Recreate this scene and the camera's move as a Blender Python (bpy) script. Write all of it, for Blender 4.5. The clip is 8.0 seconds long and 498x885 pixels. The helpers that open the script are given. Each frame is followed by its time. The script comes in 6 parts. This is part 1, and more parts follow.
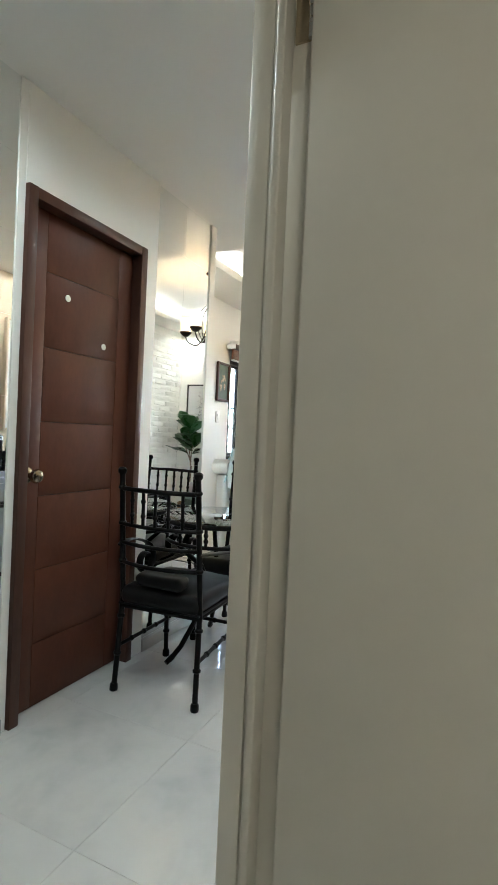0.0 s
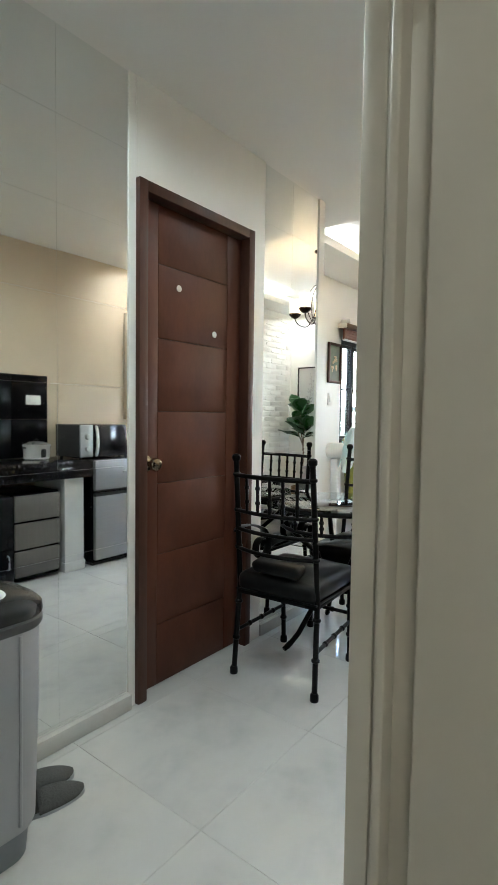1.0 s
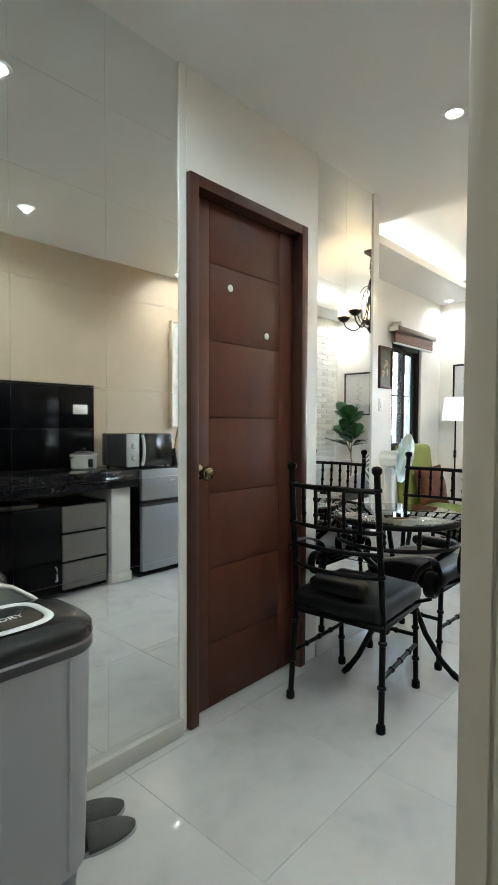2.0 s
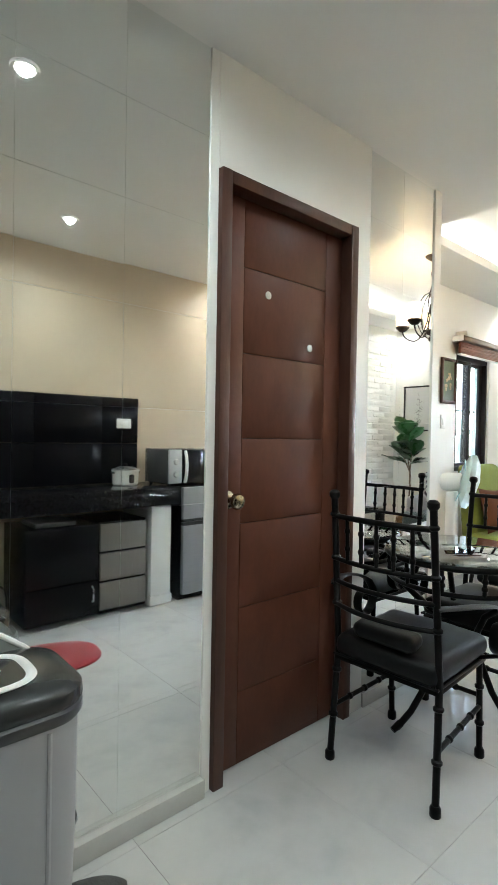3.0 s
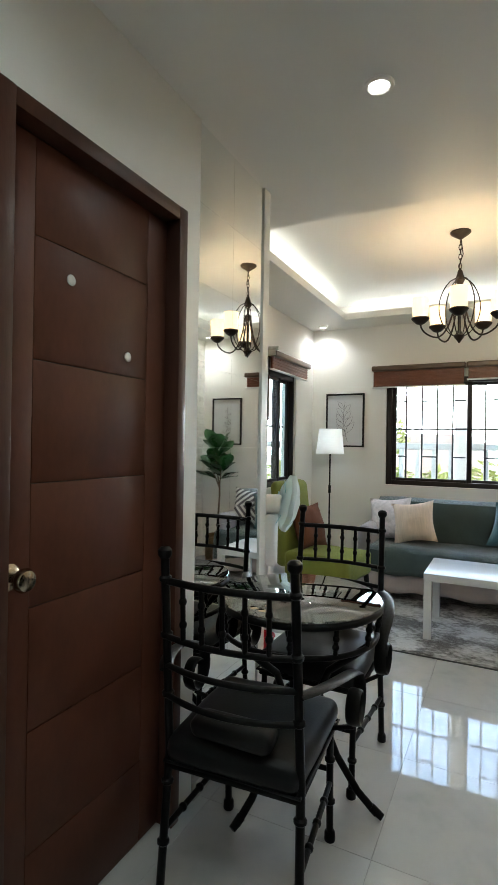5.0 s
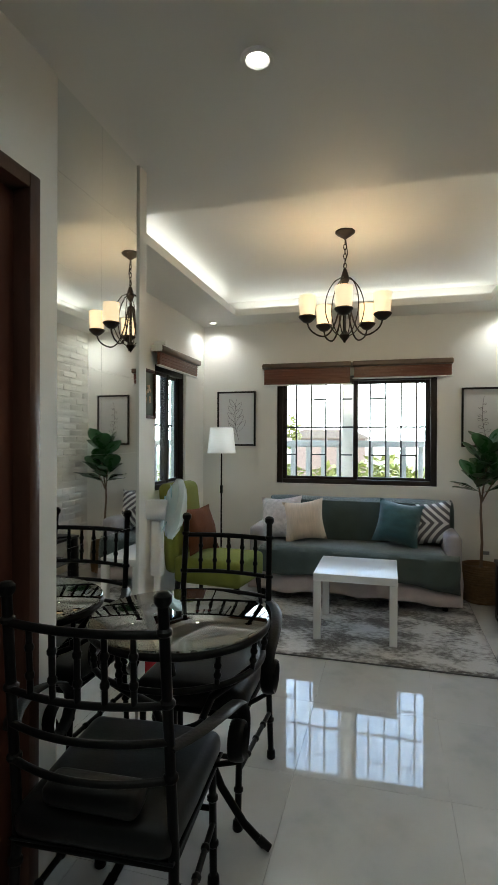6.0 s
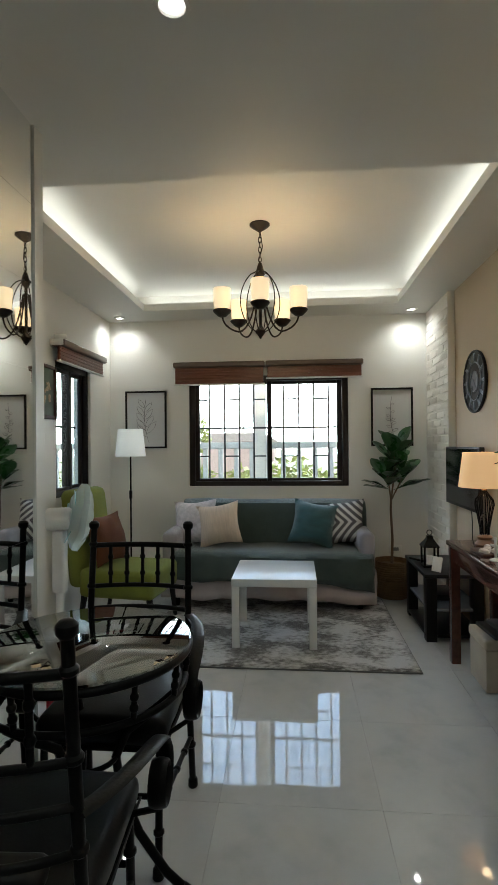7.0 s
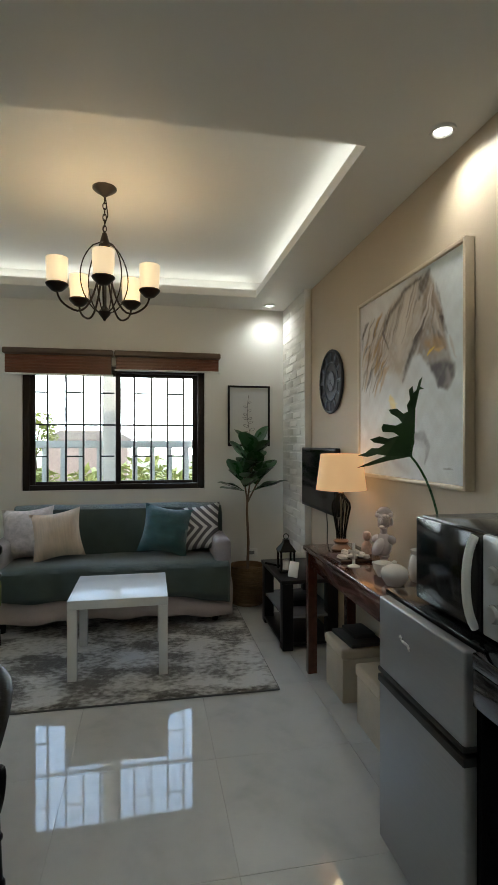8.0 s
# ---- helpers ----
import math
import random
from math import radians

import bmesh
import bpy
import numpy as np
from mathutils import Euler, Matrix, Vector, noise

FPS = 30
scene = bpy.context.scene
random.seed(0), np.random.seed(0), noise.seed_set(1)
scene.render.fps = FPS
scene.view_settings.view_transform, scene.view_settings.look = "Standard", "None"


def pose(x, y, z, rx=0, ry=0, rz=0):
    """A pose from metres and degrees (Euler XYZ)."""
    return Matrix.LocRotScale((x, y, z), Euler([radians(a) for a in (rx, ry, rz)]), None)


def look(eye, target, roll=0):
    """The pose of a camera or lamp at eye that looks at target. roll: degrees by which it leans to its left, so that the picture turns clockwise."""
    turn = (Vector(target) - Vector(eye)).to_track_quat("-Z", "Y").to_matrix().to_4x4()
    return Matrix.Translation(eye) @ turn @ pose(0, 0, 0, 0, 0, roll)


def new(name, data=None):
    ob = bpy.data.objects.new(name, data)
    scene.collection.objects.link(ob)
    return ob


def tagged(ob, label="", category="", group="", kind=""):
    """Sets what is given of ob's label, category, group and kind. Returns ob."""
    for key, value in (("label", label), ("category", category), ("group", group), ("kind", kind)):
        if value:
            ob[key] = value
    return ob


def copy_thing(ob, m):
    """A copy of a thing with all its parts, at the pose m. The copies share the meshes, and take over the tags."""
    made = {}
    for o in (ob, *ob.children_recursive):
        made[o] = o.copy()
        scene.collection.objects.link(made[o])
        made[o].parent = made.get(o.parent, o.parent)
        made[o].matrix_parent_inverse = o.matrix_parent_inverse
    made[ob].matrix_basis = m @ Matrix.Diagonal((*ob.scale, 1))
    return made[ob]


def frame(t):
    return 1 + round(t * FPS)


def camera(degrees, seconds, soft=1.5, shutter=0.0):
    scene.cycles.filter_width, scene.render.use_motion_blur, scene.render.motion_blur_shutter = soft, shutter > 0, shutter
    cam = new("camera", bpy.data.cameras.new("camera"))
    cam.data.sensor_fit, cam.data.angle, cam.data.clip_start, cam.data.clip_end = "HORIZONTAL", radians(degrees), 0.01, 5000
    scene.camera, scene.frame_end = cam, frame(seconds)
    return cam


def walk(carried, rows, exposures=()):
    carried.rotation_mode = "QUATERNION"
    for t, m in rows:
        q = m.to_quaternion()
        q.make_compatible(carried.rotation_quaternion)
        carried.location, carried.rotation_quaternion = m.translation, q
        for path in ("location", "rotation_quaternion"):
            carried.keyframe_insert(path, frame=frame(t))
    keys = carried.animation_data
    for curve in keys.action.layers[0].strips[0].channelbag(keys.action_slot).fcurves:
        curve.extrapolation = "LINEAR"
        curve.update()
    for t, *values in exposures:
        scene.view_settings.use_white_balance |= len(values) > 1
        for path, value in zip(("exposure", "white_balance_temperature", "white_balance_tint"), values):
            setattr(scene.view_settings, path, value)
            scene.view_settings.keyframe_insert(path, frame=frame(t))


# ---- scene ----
cam = camera(51.7, 8.0)
PATH = [
    (0, (0.374, -0.016, 1.184), (-0.486, 1.79, 1.159), 2.6),
    (0.5, (0.364, 0.002, 1.175), (-0.707, 1.69, 1.108), 1.5),
    (1, (0.331, 0.04, 1.193), (-0.893, 1.618, 1.088), 0.8),
    (1.5, (0.268, 0.074, 1.18), (-1.044, 1.581, 1.09), 0.3),
    (2, (0.195, 0.107, 1.176), (-1.15, 1.585, 1.107), 0.2),
    (3.3, (0.058, 0.391, 1.242), (-1.465, 1.688, 1.217), 1.1),
    (3.5, (0.024, 0.423, 1.259), (-1.47, 1.753, 1.245), 1.1),
    (4, (-0.062, 0.489, 1.278), (-1.425, 1.952, 1.299), 1.2),
    (4.5, (-0.212, 0.584, 1.289), (-1.353, 2.226, 1.31), 0.9),
    (5, (-0.269, 0.636, 1.313), (-1.165, 2.424, 1.317), 0.9),
    (5.2, (-0.26, 0.67, 1.326), (-1.076, 2.496, 1.317), 0.9),
    (6.3, (-0.282, 0.877, 1.348), (-0.705, 2.832, 1.354), -0.1),
    (6.5, (-0.293, 0.906, 1.336), (-0.649, 2.874, 1.351), -0.3),
    (7, (-0.345, 0.986, 1.321), (-0.521, 2.978, 1.329), -0.5),
    (7.5, (-0.339, 1.133, 1.307), (-0.318, 3.132, 1.321), 0.1),
    (8, (-0.307, 1.322, 1.327), (0.069, 3.287, 1.328), 0.0),
]
walk(cam, [(t, look(eye, target, roll)) for t, eye, target, roll in PATH], [
    (0.0, 1.15, 6000, 7), (2.0, 1.1, 6000, 7), (3.5, 1.4, 6000, 7), (4.5, 0.75, 6100, 6), (5.0, 0.3, 6150, 6), (6.5, -0.4, 6300, 5), (7.0, -0.45, 6300, 5), (8.0, -0.6, 6300, 5)])

# ---- world and light ----
world = bpy.data.worlds.new("world")
world.use_nodes = True
scene.world = world
sky = world.node_tree.nodes.new("ShaderNodeTexSky")
sky.sky_type, sky.sun_disc, sky.sun_elevation, sky.sun_rotation = "NISHITA", False, radians(52), radians(70)
bg = world.node_tree.nodes["Background"]
bg.inputs["Strength"].default_value = 0.13
world.node_tree.links.new(sky.outputs[0], bg.inputs["Color"])


def lamp(name, kind, m, watts, colour, **settings):
    d = bpy.data.lights.new(name, kind)
    d.energy, d.color = watts, colour
    for key, value in settings.items():
        if key == "size": d.size = value
        elif key == "size_y": d.shape, d.size_y = "RECTANGLE", value
        elif key == "radius": d.shadow_soft_size = value
        elif key == "cone": d.spot_size = radians(value)
        elif key == "blend": d.spot_blend = value
        elif key == "angle": d.angle = radians(value)
    ob = new(name, d)
    ob.matrix_world = m
    return ob


WARM, WHITE, COOL = (1.0, 0.72, 0.42), (1.0, 0.98, 0.93), (0.93, 1.0, 0.96)
lamp("sun", "SUN", look((9, -6, 14), (0, 6, 0)), 5.0, (1.0, 0.95, 0.86), angle=0.5)
DOWNLIGHTS = [(-0.66, 2.33, 8, 165, COOL), (-1.94, 5.60, 15, 150, WHITE), (0.69, 5.60, 15, 150, WHITE), (0.77, 3.08, 24, 150, WHITE), (0.37, 1.54, 12, 165, COOL), (-0.775, 0.92, 19, 172, COOL)]
for lx, ly, watts, cone, tint in DOWNLIGHTS:
    lamp("downlight_lamp", "SPOT", look((lx, ly, 2.489), (lx, ly + 0.001, 0)), watts, tint, radius=0.02, cone=cone, blend=1.0)
# unseen fill light, added to brighten the open cream door and its frame
lamp("bedroom_ceiling_lamp", "POINT", pose(1.5, -0.9, 2.3), 9.0, (1.0, 0.93, 0.82), radius=0.12)

# ---- materials ----
def mat(name, colour, rough=0.5, metal=0.0, var=0.12, scale=6.0, bump=0.0, bump_scale=60.0, stretch=(1, 1, 1), coat=0.0, emit=None, power=0.0, sheen=0.0, spec=0.5, rough_var=0.06, per_object=0.0, alpha=0.0):
    """A surface with tone that varies at a broad and a fine scale, and fine relief."""
    m = bpy.data.materials.new(name)
    m.use_nodes = True
    n, l = m.node_tree.nodes, m.node_tree.links
    b = n["Principled BSDF"]
    b.inputs["Metallic"].default_value = metal
    b.inputs["Coat Weight"].default_value = coat
    b.inputs["Coat Roughness"].default_value = 0.06
    b.inputs["Sheen Weight"].default_value = sheen
    b.inputs["Specular IOR Level"].default_value = spec
    b.inputs["Transmission Weight"].default_value = alpha
    co = n.new("ShaderNodeTexCoord")
    mp = n.new("ShaderNodeMapping")
    mp.inputs["Scale"].default_value = stretch
    l.new(co.outputs["Object"], mp.inputs["Vector"])
    tones = []
    for k, (sc, det) in enumerate(((scale, 4.0), (scale * 9, 6.0))):
        t = n.new("ShaderNodeTexNoise")
        t.inputs["Scale"].default_value, t.inputs["Detail"].default_value = sc, det
        l.new(mp.outputs[0], t.inputs["Vector"])
        tones.append(t)
    mixn = n.new("ShaderNodeMath")
    mixn.operation = "MULTIPLY_ADD"
    mixn.inputs[1].default_value = 0.35
    l.new(tones[1].outputs[0], mixn.inputs[0])
    l.new(tones[0].outputs[0], mixn.inputs[2])
    tone = mixn.outputs[0]
    if per_object:
        info = n.new("ShaderNodeObjectInfo")
        add = n.new("ShaderNodeMath")
        add.operation = "MULTIPLY_ADD"
        add.inputs[1].default_value = per_object
        l.new(info.outputs["Random"], add.inputs[0])
        l.new(tone, add.inputs[2])
        tone = add.outputs[0]
    ramp = n.new("ShaderNodeValToRGB")
    ramp.color_ramp.elements[0].position, ramp.color_ramp.elements[1].position = 0.35, 0.95 + per_object
    ramp.color_ramp.elements[0].color = (*[c * (1 - var) for c in colour], 1)
    ramp.color_ramp.elements[1].color = (*[min(1, c * (1 + var)) for c in colour], 1)
    l.new(tone, ramp.inputs[0])
    l.new(ramp.outputs[0], b.inputs["Base Color"])
    rr = n.new("ShaderNodeMapRange")
    rr.inputs[3].default_value, rr.inputs[4].default_value = max(0.02, rough - rough_var), min(1, rough + rough_var)
    l.new(tones[0].outputs[0], rr.inputs[0])
    l.new(rr.outputs[0], b.inputs["Roughness"])
    if bump:
        t = n.new("ShaderNodeTexNoise")
        t.inputs["Scale"].default_value, t.inputs["Detail"].default_value = bump_scale, 5
        l.new(mp.outputs[0], t.inputs["Vector"])
        bp = n.new("ShaderNodeBump")
        bp.inputs["Strength"].default_value, bp.inputs["Distance"].default_value = bump, 0.01
        l.new(t.outputs[0], bp.inputs["Height"])
        l.new(bp.outputs[0], b.inputs["Normal"])
    if emit:
        b.inputs["Emission Color"].default_value = (*emit, 1)
        b.inputs["Emission Strength"].default_value = power
    return m


def ramped(m, stops):
    """Sets the colours of a material's tone ramp."""
    r = next(x for x in m.node_tree.nodes if x.type == "VALTORGB").color_ramp
    while len(r.elements) < len(stops):
        r.elements.new(0.5)
    for e, (p, c) in zip(r.elements, stops):
        e.position, e.color = p, (*c, 1)
    return m


def glass(name, colour=(1, 1, 1), rough=0.0, ior=1.45):
    m = bpy.data.materials.new(name)
    m.use_nodes = True
    b = m.node_tree.nodes["Principled BSDF"]
    b.inputs["Base Color"].default_value = (*colour, 1)
    b.inputs["Transmission Weight"].default_value, b.inputs["Roughness"].default_value, b.inputs["IOR"].default_value = 1, rough, ior
    return m


WALL = mat("white_wall_paint", (0.79, 0.785, 0.745), 0.36, var=0.02, scale=1.2, bump=0.05, bump_scale=90)
CEIL = mat("white_ceiling_paint", (0.77, 0.77, 0.74), 0.38, var=0.02, scale=0.9, bump=0.03, bump_scale=60)
BEIGE = mat("beige_wall_paint", (0.52, 0.43, 0.31), 0.5, var=0.03, scale=1.4, bump=0.05, bump_scale=90)
BRICKW = mat("white_painted_brick", (0.78, 0.765, 0.71), 0.6, var=0.05, scale=14, bump=0.22, bump_scale=55, per_object=0.02)
TILE = mat("polished_white_tile", (0.6, 0.6, 0.58), 0.03, var=0.05, scale=1.3, rough_var=0.015, per_object=0.04, spec=0.5)
ramped(TILE, [(0.46, (0.45, 0.455, 0.44)), (0.60, (0.51, 0.51, 0.495)), (0.68, (0.54, 0.54, 0.52)), (0.85, (0.56, 0.56, 0.54))])
next(k for k in TILE.node_tree.nodes if k.type == "TEX_NOISE").inputs["Distortion"].default_value = 1.6
GROUT = mat("pale_grout", (0.52, 0.52, 0.50), 0.4, var=0.1)
MIRROR = mat("mirror_silver", (0.88, 0.90, 0.89), 0.02, metal=1.0, var=0.01, rough_var=0.0)
SKIRT = mat("grey_skirting_tile", (0.50, 0.50, 0.47), 0.2, var=0.08, scale=4)
DOORW = mat("red_brown_stained_wood", (0.084, 0.030, 0.018), 0.4, var=0.26, scale=3, stretch=(2.2, 2.2, 1.1), bump=0.03, bump_scale=30, spec=0.2)
FRAMEW = mat("dark_stained_frame_wood", (0.060, 0.025, 0.016), 0.4, var=0.3, scale=3, stretch=(5, 5, 0.8), bump=0.04, bump_scale=40, coat=0.08, spec=0.3)
GROOVE = mat("dark_groove", (0.02, 0.008, 0.005), 0.6)
CREAM = mat("cream_door_enamel", (0.60, 0.56, 0.475), 0.38, var=0.03, scale=2, bump=0.03, bump_scale=30)
PEARL = mat("pearl_stud", (0.72, 0.70, 0.64), 0.25, var=0.1, scale=30)
BRASS = mat("aged_brass", (0.45, 0.37, 0.27), 0.2, metal=1, var=0.15, scale=20)
STEEL = mat("brushed_steel", (0.55, 0.55, 0.54), 0.28, metal=1, var=0.06, scale=12, stretch=(1, 1, 12))
IRON = mat("black_painted_iron", (0.005, 0.005, 0.005), 0.36, var=0.3, scale=20, bump=0.08, bump_scale=120, spec=0.13)
CUSHION = mat("black_leatherette", (0.007, 0.0075, 0.008), 0.4, var=0.25, scale=12, bump=0.05, bump_scale=120, spec=0.24)
TABLEGLASS = glass("smoked_table_glass", (0.22, 0.27, 0.25), ior=2.5)
PANE = glass("window_glass", (0.97, 0.99, 0.98), ior=1.15)
ALU = mat("dark_bronze_aluminium", (0.018, 0.012, 0.010), 0.4, metal=0.2, var=0.15, scale=8)
GRILLE = mat("dark_iron_grille", (0.03, 0.03, 0.03), 0.5, var=0.2, scale=20)
BLIND = mat("red_brown_blind_slats", (0.16, 0.055, 0.030), 0.3, var=0.25, scale=4, stretch=(1, 1, 6), coat=0.2)
VALANCE = mat("brown_blind_headbox", (0.10, 0.065, 0.045), 0.3, var=0.15, scale=4, coat=0.3)
WHITEP = mat("white_plastic", (0.78, 0.78, 0.75), 0.35, var=0.03)

# ---- building tools ----
def thing(name, loc, label, category, group="", rz=0.0, kind=""):
    ob = new(name)
    ob.empty_display_size = 0.05
    ob.matrix_world = pose(*loc, 0, 0, rz)
    return tagged(ob, label, category, group, kind)


def mesh_of(name, bm, material, smooth=True):
    me = bpy.data.meshes.new(name)
    bm.normal_update()
    bm.to_mesh(me)
    bm.free()
    if smooth:
        me.polygons.foreach_set("use_smooth", [max(abs(c) for c in p.normal) < 0.99999 for p in me.polygons])
        me.set_sharp_from_angle(angle=radians(38))
    for m in material if isinstance(material, (list, tuple)) else [material]:
        me.materials.append(m)
    return me


def part(name, bm, material, parent=None, label="", m=None, smooth=True):
    """One mesh object, under a thing or under a part."""
    ob = new(name, mesh_of(name, bm, material, smooth))
    if parent:
        ob.parent = parent
    if m is not None:
        ob.matrix_local = m
    return tagged(ob, label)


def setting(name, bm, material, label, category, smooth=True):
    return tagged(part(name, bm, material, None, label, smooth=smooth), "", category, "", "structure")


def again(ob, parent, m):
    """Another object on the same mesh."""
    o = new(ob.name.split(".")[0], ob.data)
    o.parent = parent
    o.matrix_local = m
    return o


def box(x0, y0, z0, x1, y1, z1, r=0.0, seg=2, bm=None):
    bm = bm or bmesh.new()
    made = bmesh.ops.create_cube(bm, size=1)["verts"]
    sx, sy, sz = abs(x1 - x0), abs(y1 - y0), abs(z1 - z0)
    bmesh.ops.scale(bm, vec=(sx, sy, sz), verts=made)
    bmesh.ops.translate(bm, vec=((x0 + x1) / 2, (y0 + y1) / 2, (z0 + z1) / 2), verts=made)
    if r:
        edges = list({e for v in made for e in v.link_edges})
        bmesh.ops.bevel(bm, geom=edges, offset=min(r, 0.45 * min(sx, sy, sz)), segments=seg, profile=0.5, affect="EDGES")
    return bm


def tube(points, radius, sides=8, bm=None, closed=False, flat=1.0):
    """A round bar along points; radius may be a list. flat: its height against its width."""
    bm = bm or bmesh.new()
    pts = [Vector(p) for p in points]
    rad = radius if isinstance(radius, (list, tuple)) else [radius] * len(pts)
    rings, last = [], None
    for i, p in enumerate(pts):
        a = pts[i - 1] if i or closed else p
        b = pts[(i + 1) % len(pts)] if i + 1 < len(pts) or closed else p
        d = (b - a).normalized()
        if last is None:
            u = d.cross(Vector((0, 0, 1)))
            u = u.normalized() if u.length > 0.05 else d.cross(Vector((0, 1, 0))).normalized()
        else:
            u = (last - d * last.dot(d)).normalized()
        last = u
        w = d.cross(u)
        rings.append([bm.verts.new(p + rad[i] * (math.cos(k * math.tau / sides) * u + flat * math.sin(k * math.tau / sides) * w)) for k in range(sides)])
    pairs = list(zip(rings, rings[1:])) + ([(rings[-1], rings[0])] if closed else [])
    for r0, r1 in pairs:
        for k in range(sides):
            bm.faces.new((r0[k], r0[(k + 1) % sides], r1[(k + 1) % sides], r1[k]))
    if not closed:
        bm.faces.new(rings[0][::-1])
        bm.faces.new(rings[-1])
    bmesh.ops.recalc_face_normals(bm, faces=bm.faces)
    return bm


def lathe(profile, sides=24, bm=None, centre=(0, 0, 0), caps=True):
    """A turned shape from (radius, height) pairs, bottom to top."""
    bm = bm or bmesh.new()
    cx, cy, cz = centre
    rings = [[bm.verts.new((cx + max(r, 1e-4) * math.cos(k * math.tau / sides), cy + max(r, 1e-4) * math.sin(k * math.tau / sides), cz + z)) for k in range(sides)] for r, z in profile]
    for r0, r1 in zip(rings, rings[1:]):
        for k in range(sides):
            bm.faces.new((r0[k], r0[(k + 1) % sides], r1[(k + 1) % sides], r1[k]))
    if caps:
        bm.faces.new(rings[0][::-1])
        bm.faces.new(rings[-1])
    bmesh.ops.recalc_face_normals(bm, faces=bm.faces)
    return bm


def plate(outline, thick, bm=None):
    """A flat plate with that outline in x and z, its front at y = 0 and its back at y = thick."""
    bm = bm or bmesh.new()
    f = bm.faces.new([bm.verts.new((x, 0, z)) for x, z in outline])
    ex = bmesh.ops.extrude_face_region(bm, geom=[f])
    bmesh.ops.translate(bm, vec=(0, thick, 0), verts=[v for v in ex["geom"] if isinstance(v, bmesh.types.BMVert)])
    bmesh.ops.recalc_face_normals(bm, faces=bm.faces)
    return bm


def curve(a, b, c, d, n=10):
    """Points along a cubic curve."""
    a, b, c, d = (Vector(p) for p in (a, b, c, d))
    return [((1 - t) ** 3) * a + 3 * t * (1 - t) ** 2 * b + 3 * t * t * (1 - t) * c + t ** 3 * d for t in (i / n for i in range(n + 1))]


def pillow(w, h, thick, n=12, bm=None, sag=0.0):
    """A stuffed cushion standing in the x-z plane, its base at z = 0, with drawn-out corners."""
    bm = bm or bmesh.new()
    grid = {}
    for side in (-1, 1):
        for i in range(n + 1):
            for j in range(n + 1):
                u, v = 2 * i / n - 1, 2 * j / n - 1
                edge = (1 - u * u) * (1 - v * v)
                pinch = 1 - 0.13 * (1 - abs(u) ** 2) * abs(v) ** 3 - 0.13 * (1 - abs(v) ** 2) * abs(u) ** 3
                y = side * thick / 2 * (max(edge, 0) ** 0.55)
                y += side * 0.16 * thick * noise.noise((u * 2.3 + w * 9, v * 2.3, side + h * 5)) * edge + 0.05 * thick * noise.noise((u * 5 + w * 3, v * 5, side)) * edge
                key = (i, j) if edge == 0 else (i, j, side)
                if key not in grid:
                    grid[key] = bm.verts.new((u * w / 2 * pinch, y if edge else 0, h / 2 + v * h / 2 * pinch - sag * (1 - u * u) * max(v, 0)))
    for side in (-1, 1):
        for i in range(n):
            for j in range(n):
                bm.faces.new([grid.get((a, b, side)) or grid[(a, b)] for a, b in ((i, j), (i + 1, j), (i + 1, j + 1), (i, j + 1))])
    bmesh.ops.recalc_face_normals(bm, faces=bm.faces)
    return bm


def holed_wall(axis, at, thick, a0, a1, z0, z1, holes):
    """A wall of that thickness with openings (a0, a1, z0, z1) through it, as boxes butted end to end. axis 'x': it stands at x = at and runs along y."""
    bm = bmesh.new()
    put = (lambda p, q, r, s: box(at, p, r, at + thick, q, s, bm=bm)) if axis == "x" else (lambda p, q, r, s: box(p, at, r, q, at + thick, s, bm=bm))
    cuts = sorted(holes)
    here = a0
    for h0, h1, b0, b1 in cuts:
        if h0 > here: put(here, h0, z0, z1)
        if b0 > z0: put(h0, h1, z0, b0)
        if b1 < z1: put(h0, h1, b1, z1)
        here = h1
    if here < a1: put(here, a1, z0, z1)
    return bm

# ---- the shell ----
XM, XL, XE, YW = -1.295, -2.10, 0.90, 5.77
HIGH, LOW = 2.668, 2.50
setting("wall_mirror_side", holed_wall("x", XM - 0.12, 0.12 - 0.004, -0.9, 2.85, 0, HIGH, [(1.40, 2.118, 0, 2.105)]), WALL, "white painted partition wall behind the mirror panels", "wall", False)
setting("wall_return", box(XL, 2.73, 0, XM - 0.12, 2.85, HIGH), WALL, "white painted return wall at the end of the mirrors", "wall", False)
setting("wall_west", holed_wall("x", XL - 0.15, 0.15, 2.73, YW + 0.15, 0, HIGH + 0.2, [(4.64, 5.29, 0.93, 1.97)]), WALL, "white painted living room wall with a side window", "wall", False)
setting("wall_north", holed_wall("y", YW, 0.15, XL, XE, 0, HIGH + 0.2, [(-1.335, 0.152, 0.932, 1.97)]), WALL, "white painted wall with a wide window", "wall", False)
setting("wall_east", box(XE, 0.92, 0, XE + 0.15, YW + 0.15, HIGH + 0.2), BEIGE, "beige painted wall behind kitchen and desk", "wall", False)
setting("wall_kitchen_south", box(-0.075, 0.925, 0, XE, 1.02, LOW), WALL, "white painted wall between bedroom and kitchen", "wall", False)
setting("wall_bedroom", holed_wall("x", -0.075, 0.14, -1.6, 0.925, 0, LOW, [(0.03, 0.925, 0, 2.10)]), WALL, "white painted bedroom wall with a doorway", "wall", False)
setting("wall_bedroom_east", box(2.6, -1.6, 0, 2.7, 0.92, LOW), WALL, "white painted bedroom wall", "wall", False)
setting("wall_bedroom_north", box(XE + 0.15, 0.92, 0, 2.7, 1.02, LOW), WALL, "white painted bedroom wall", "wall", False)
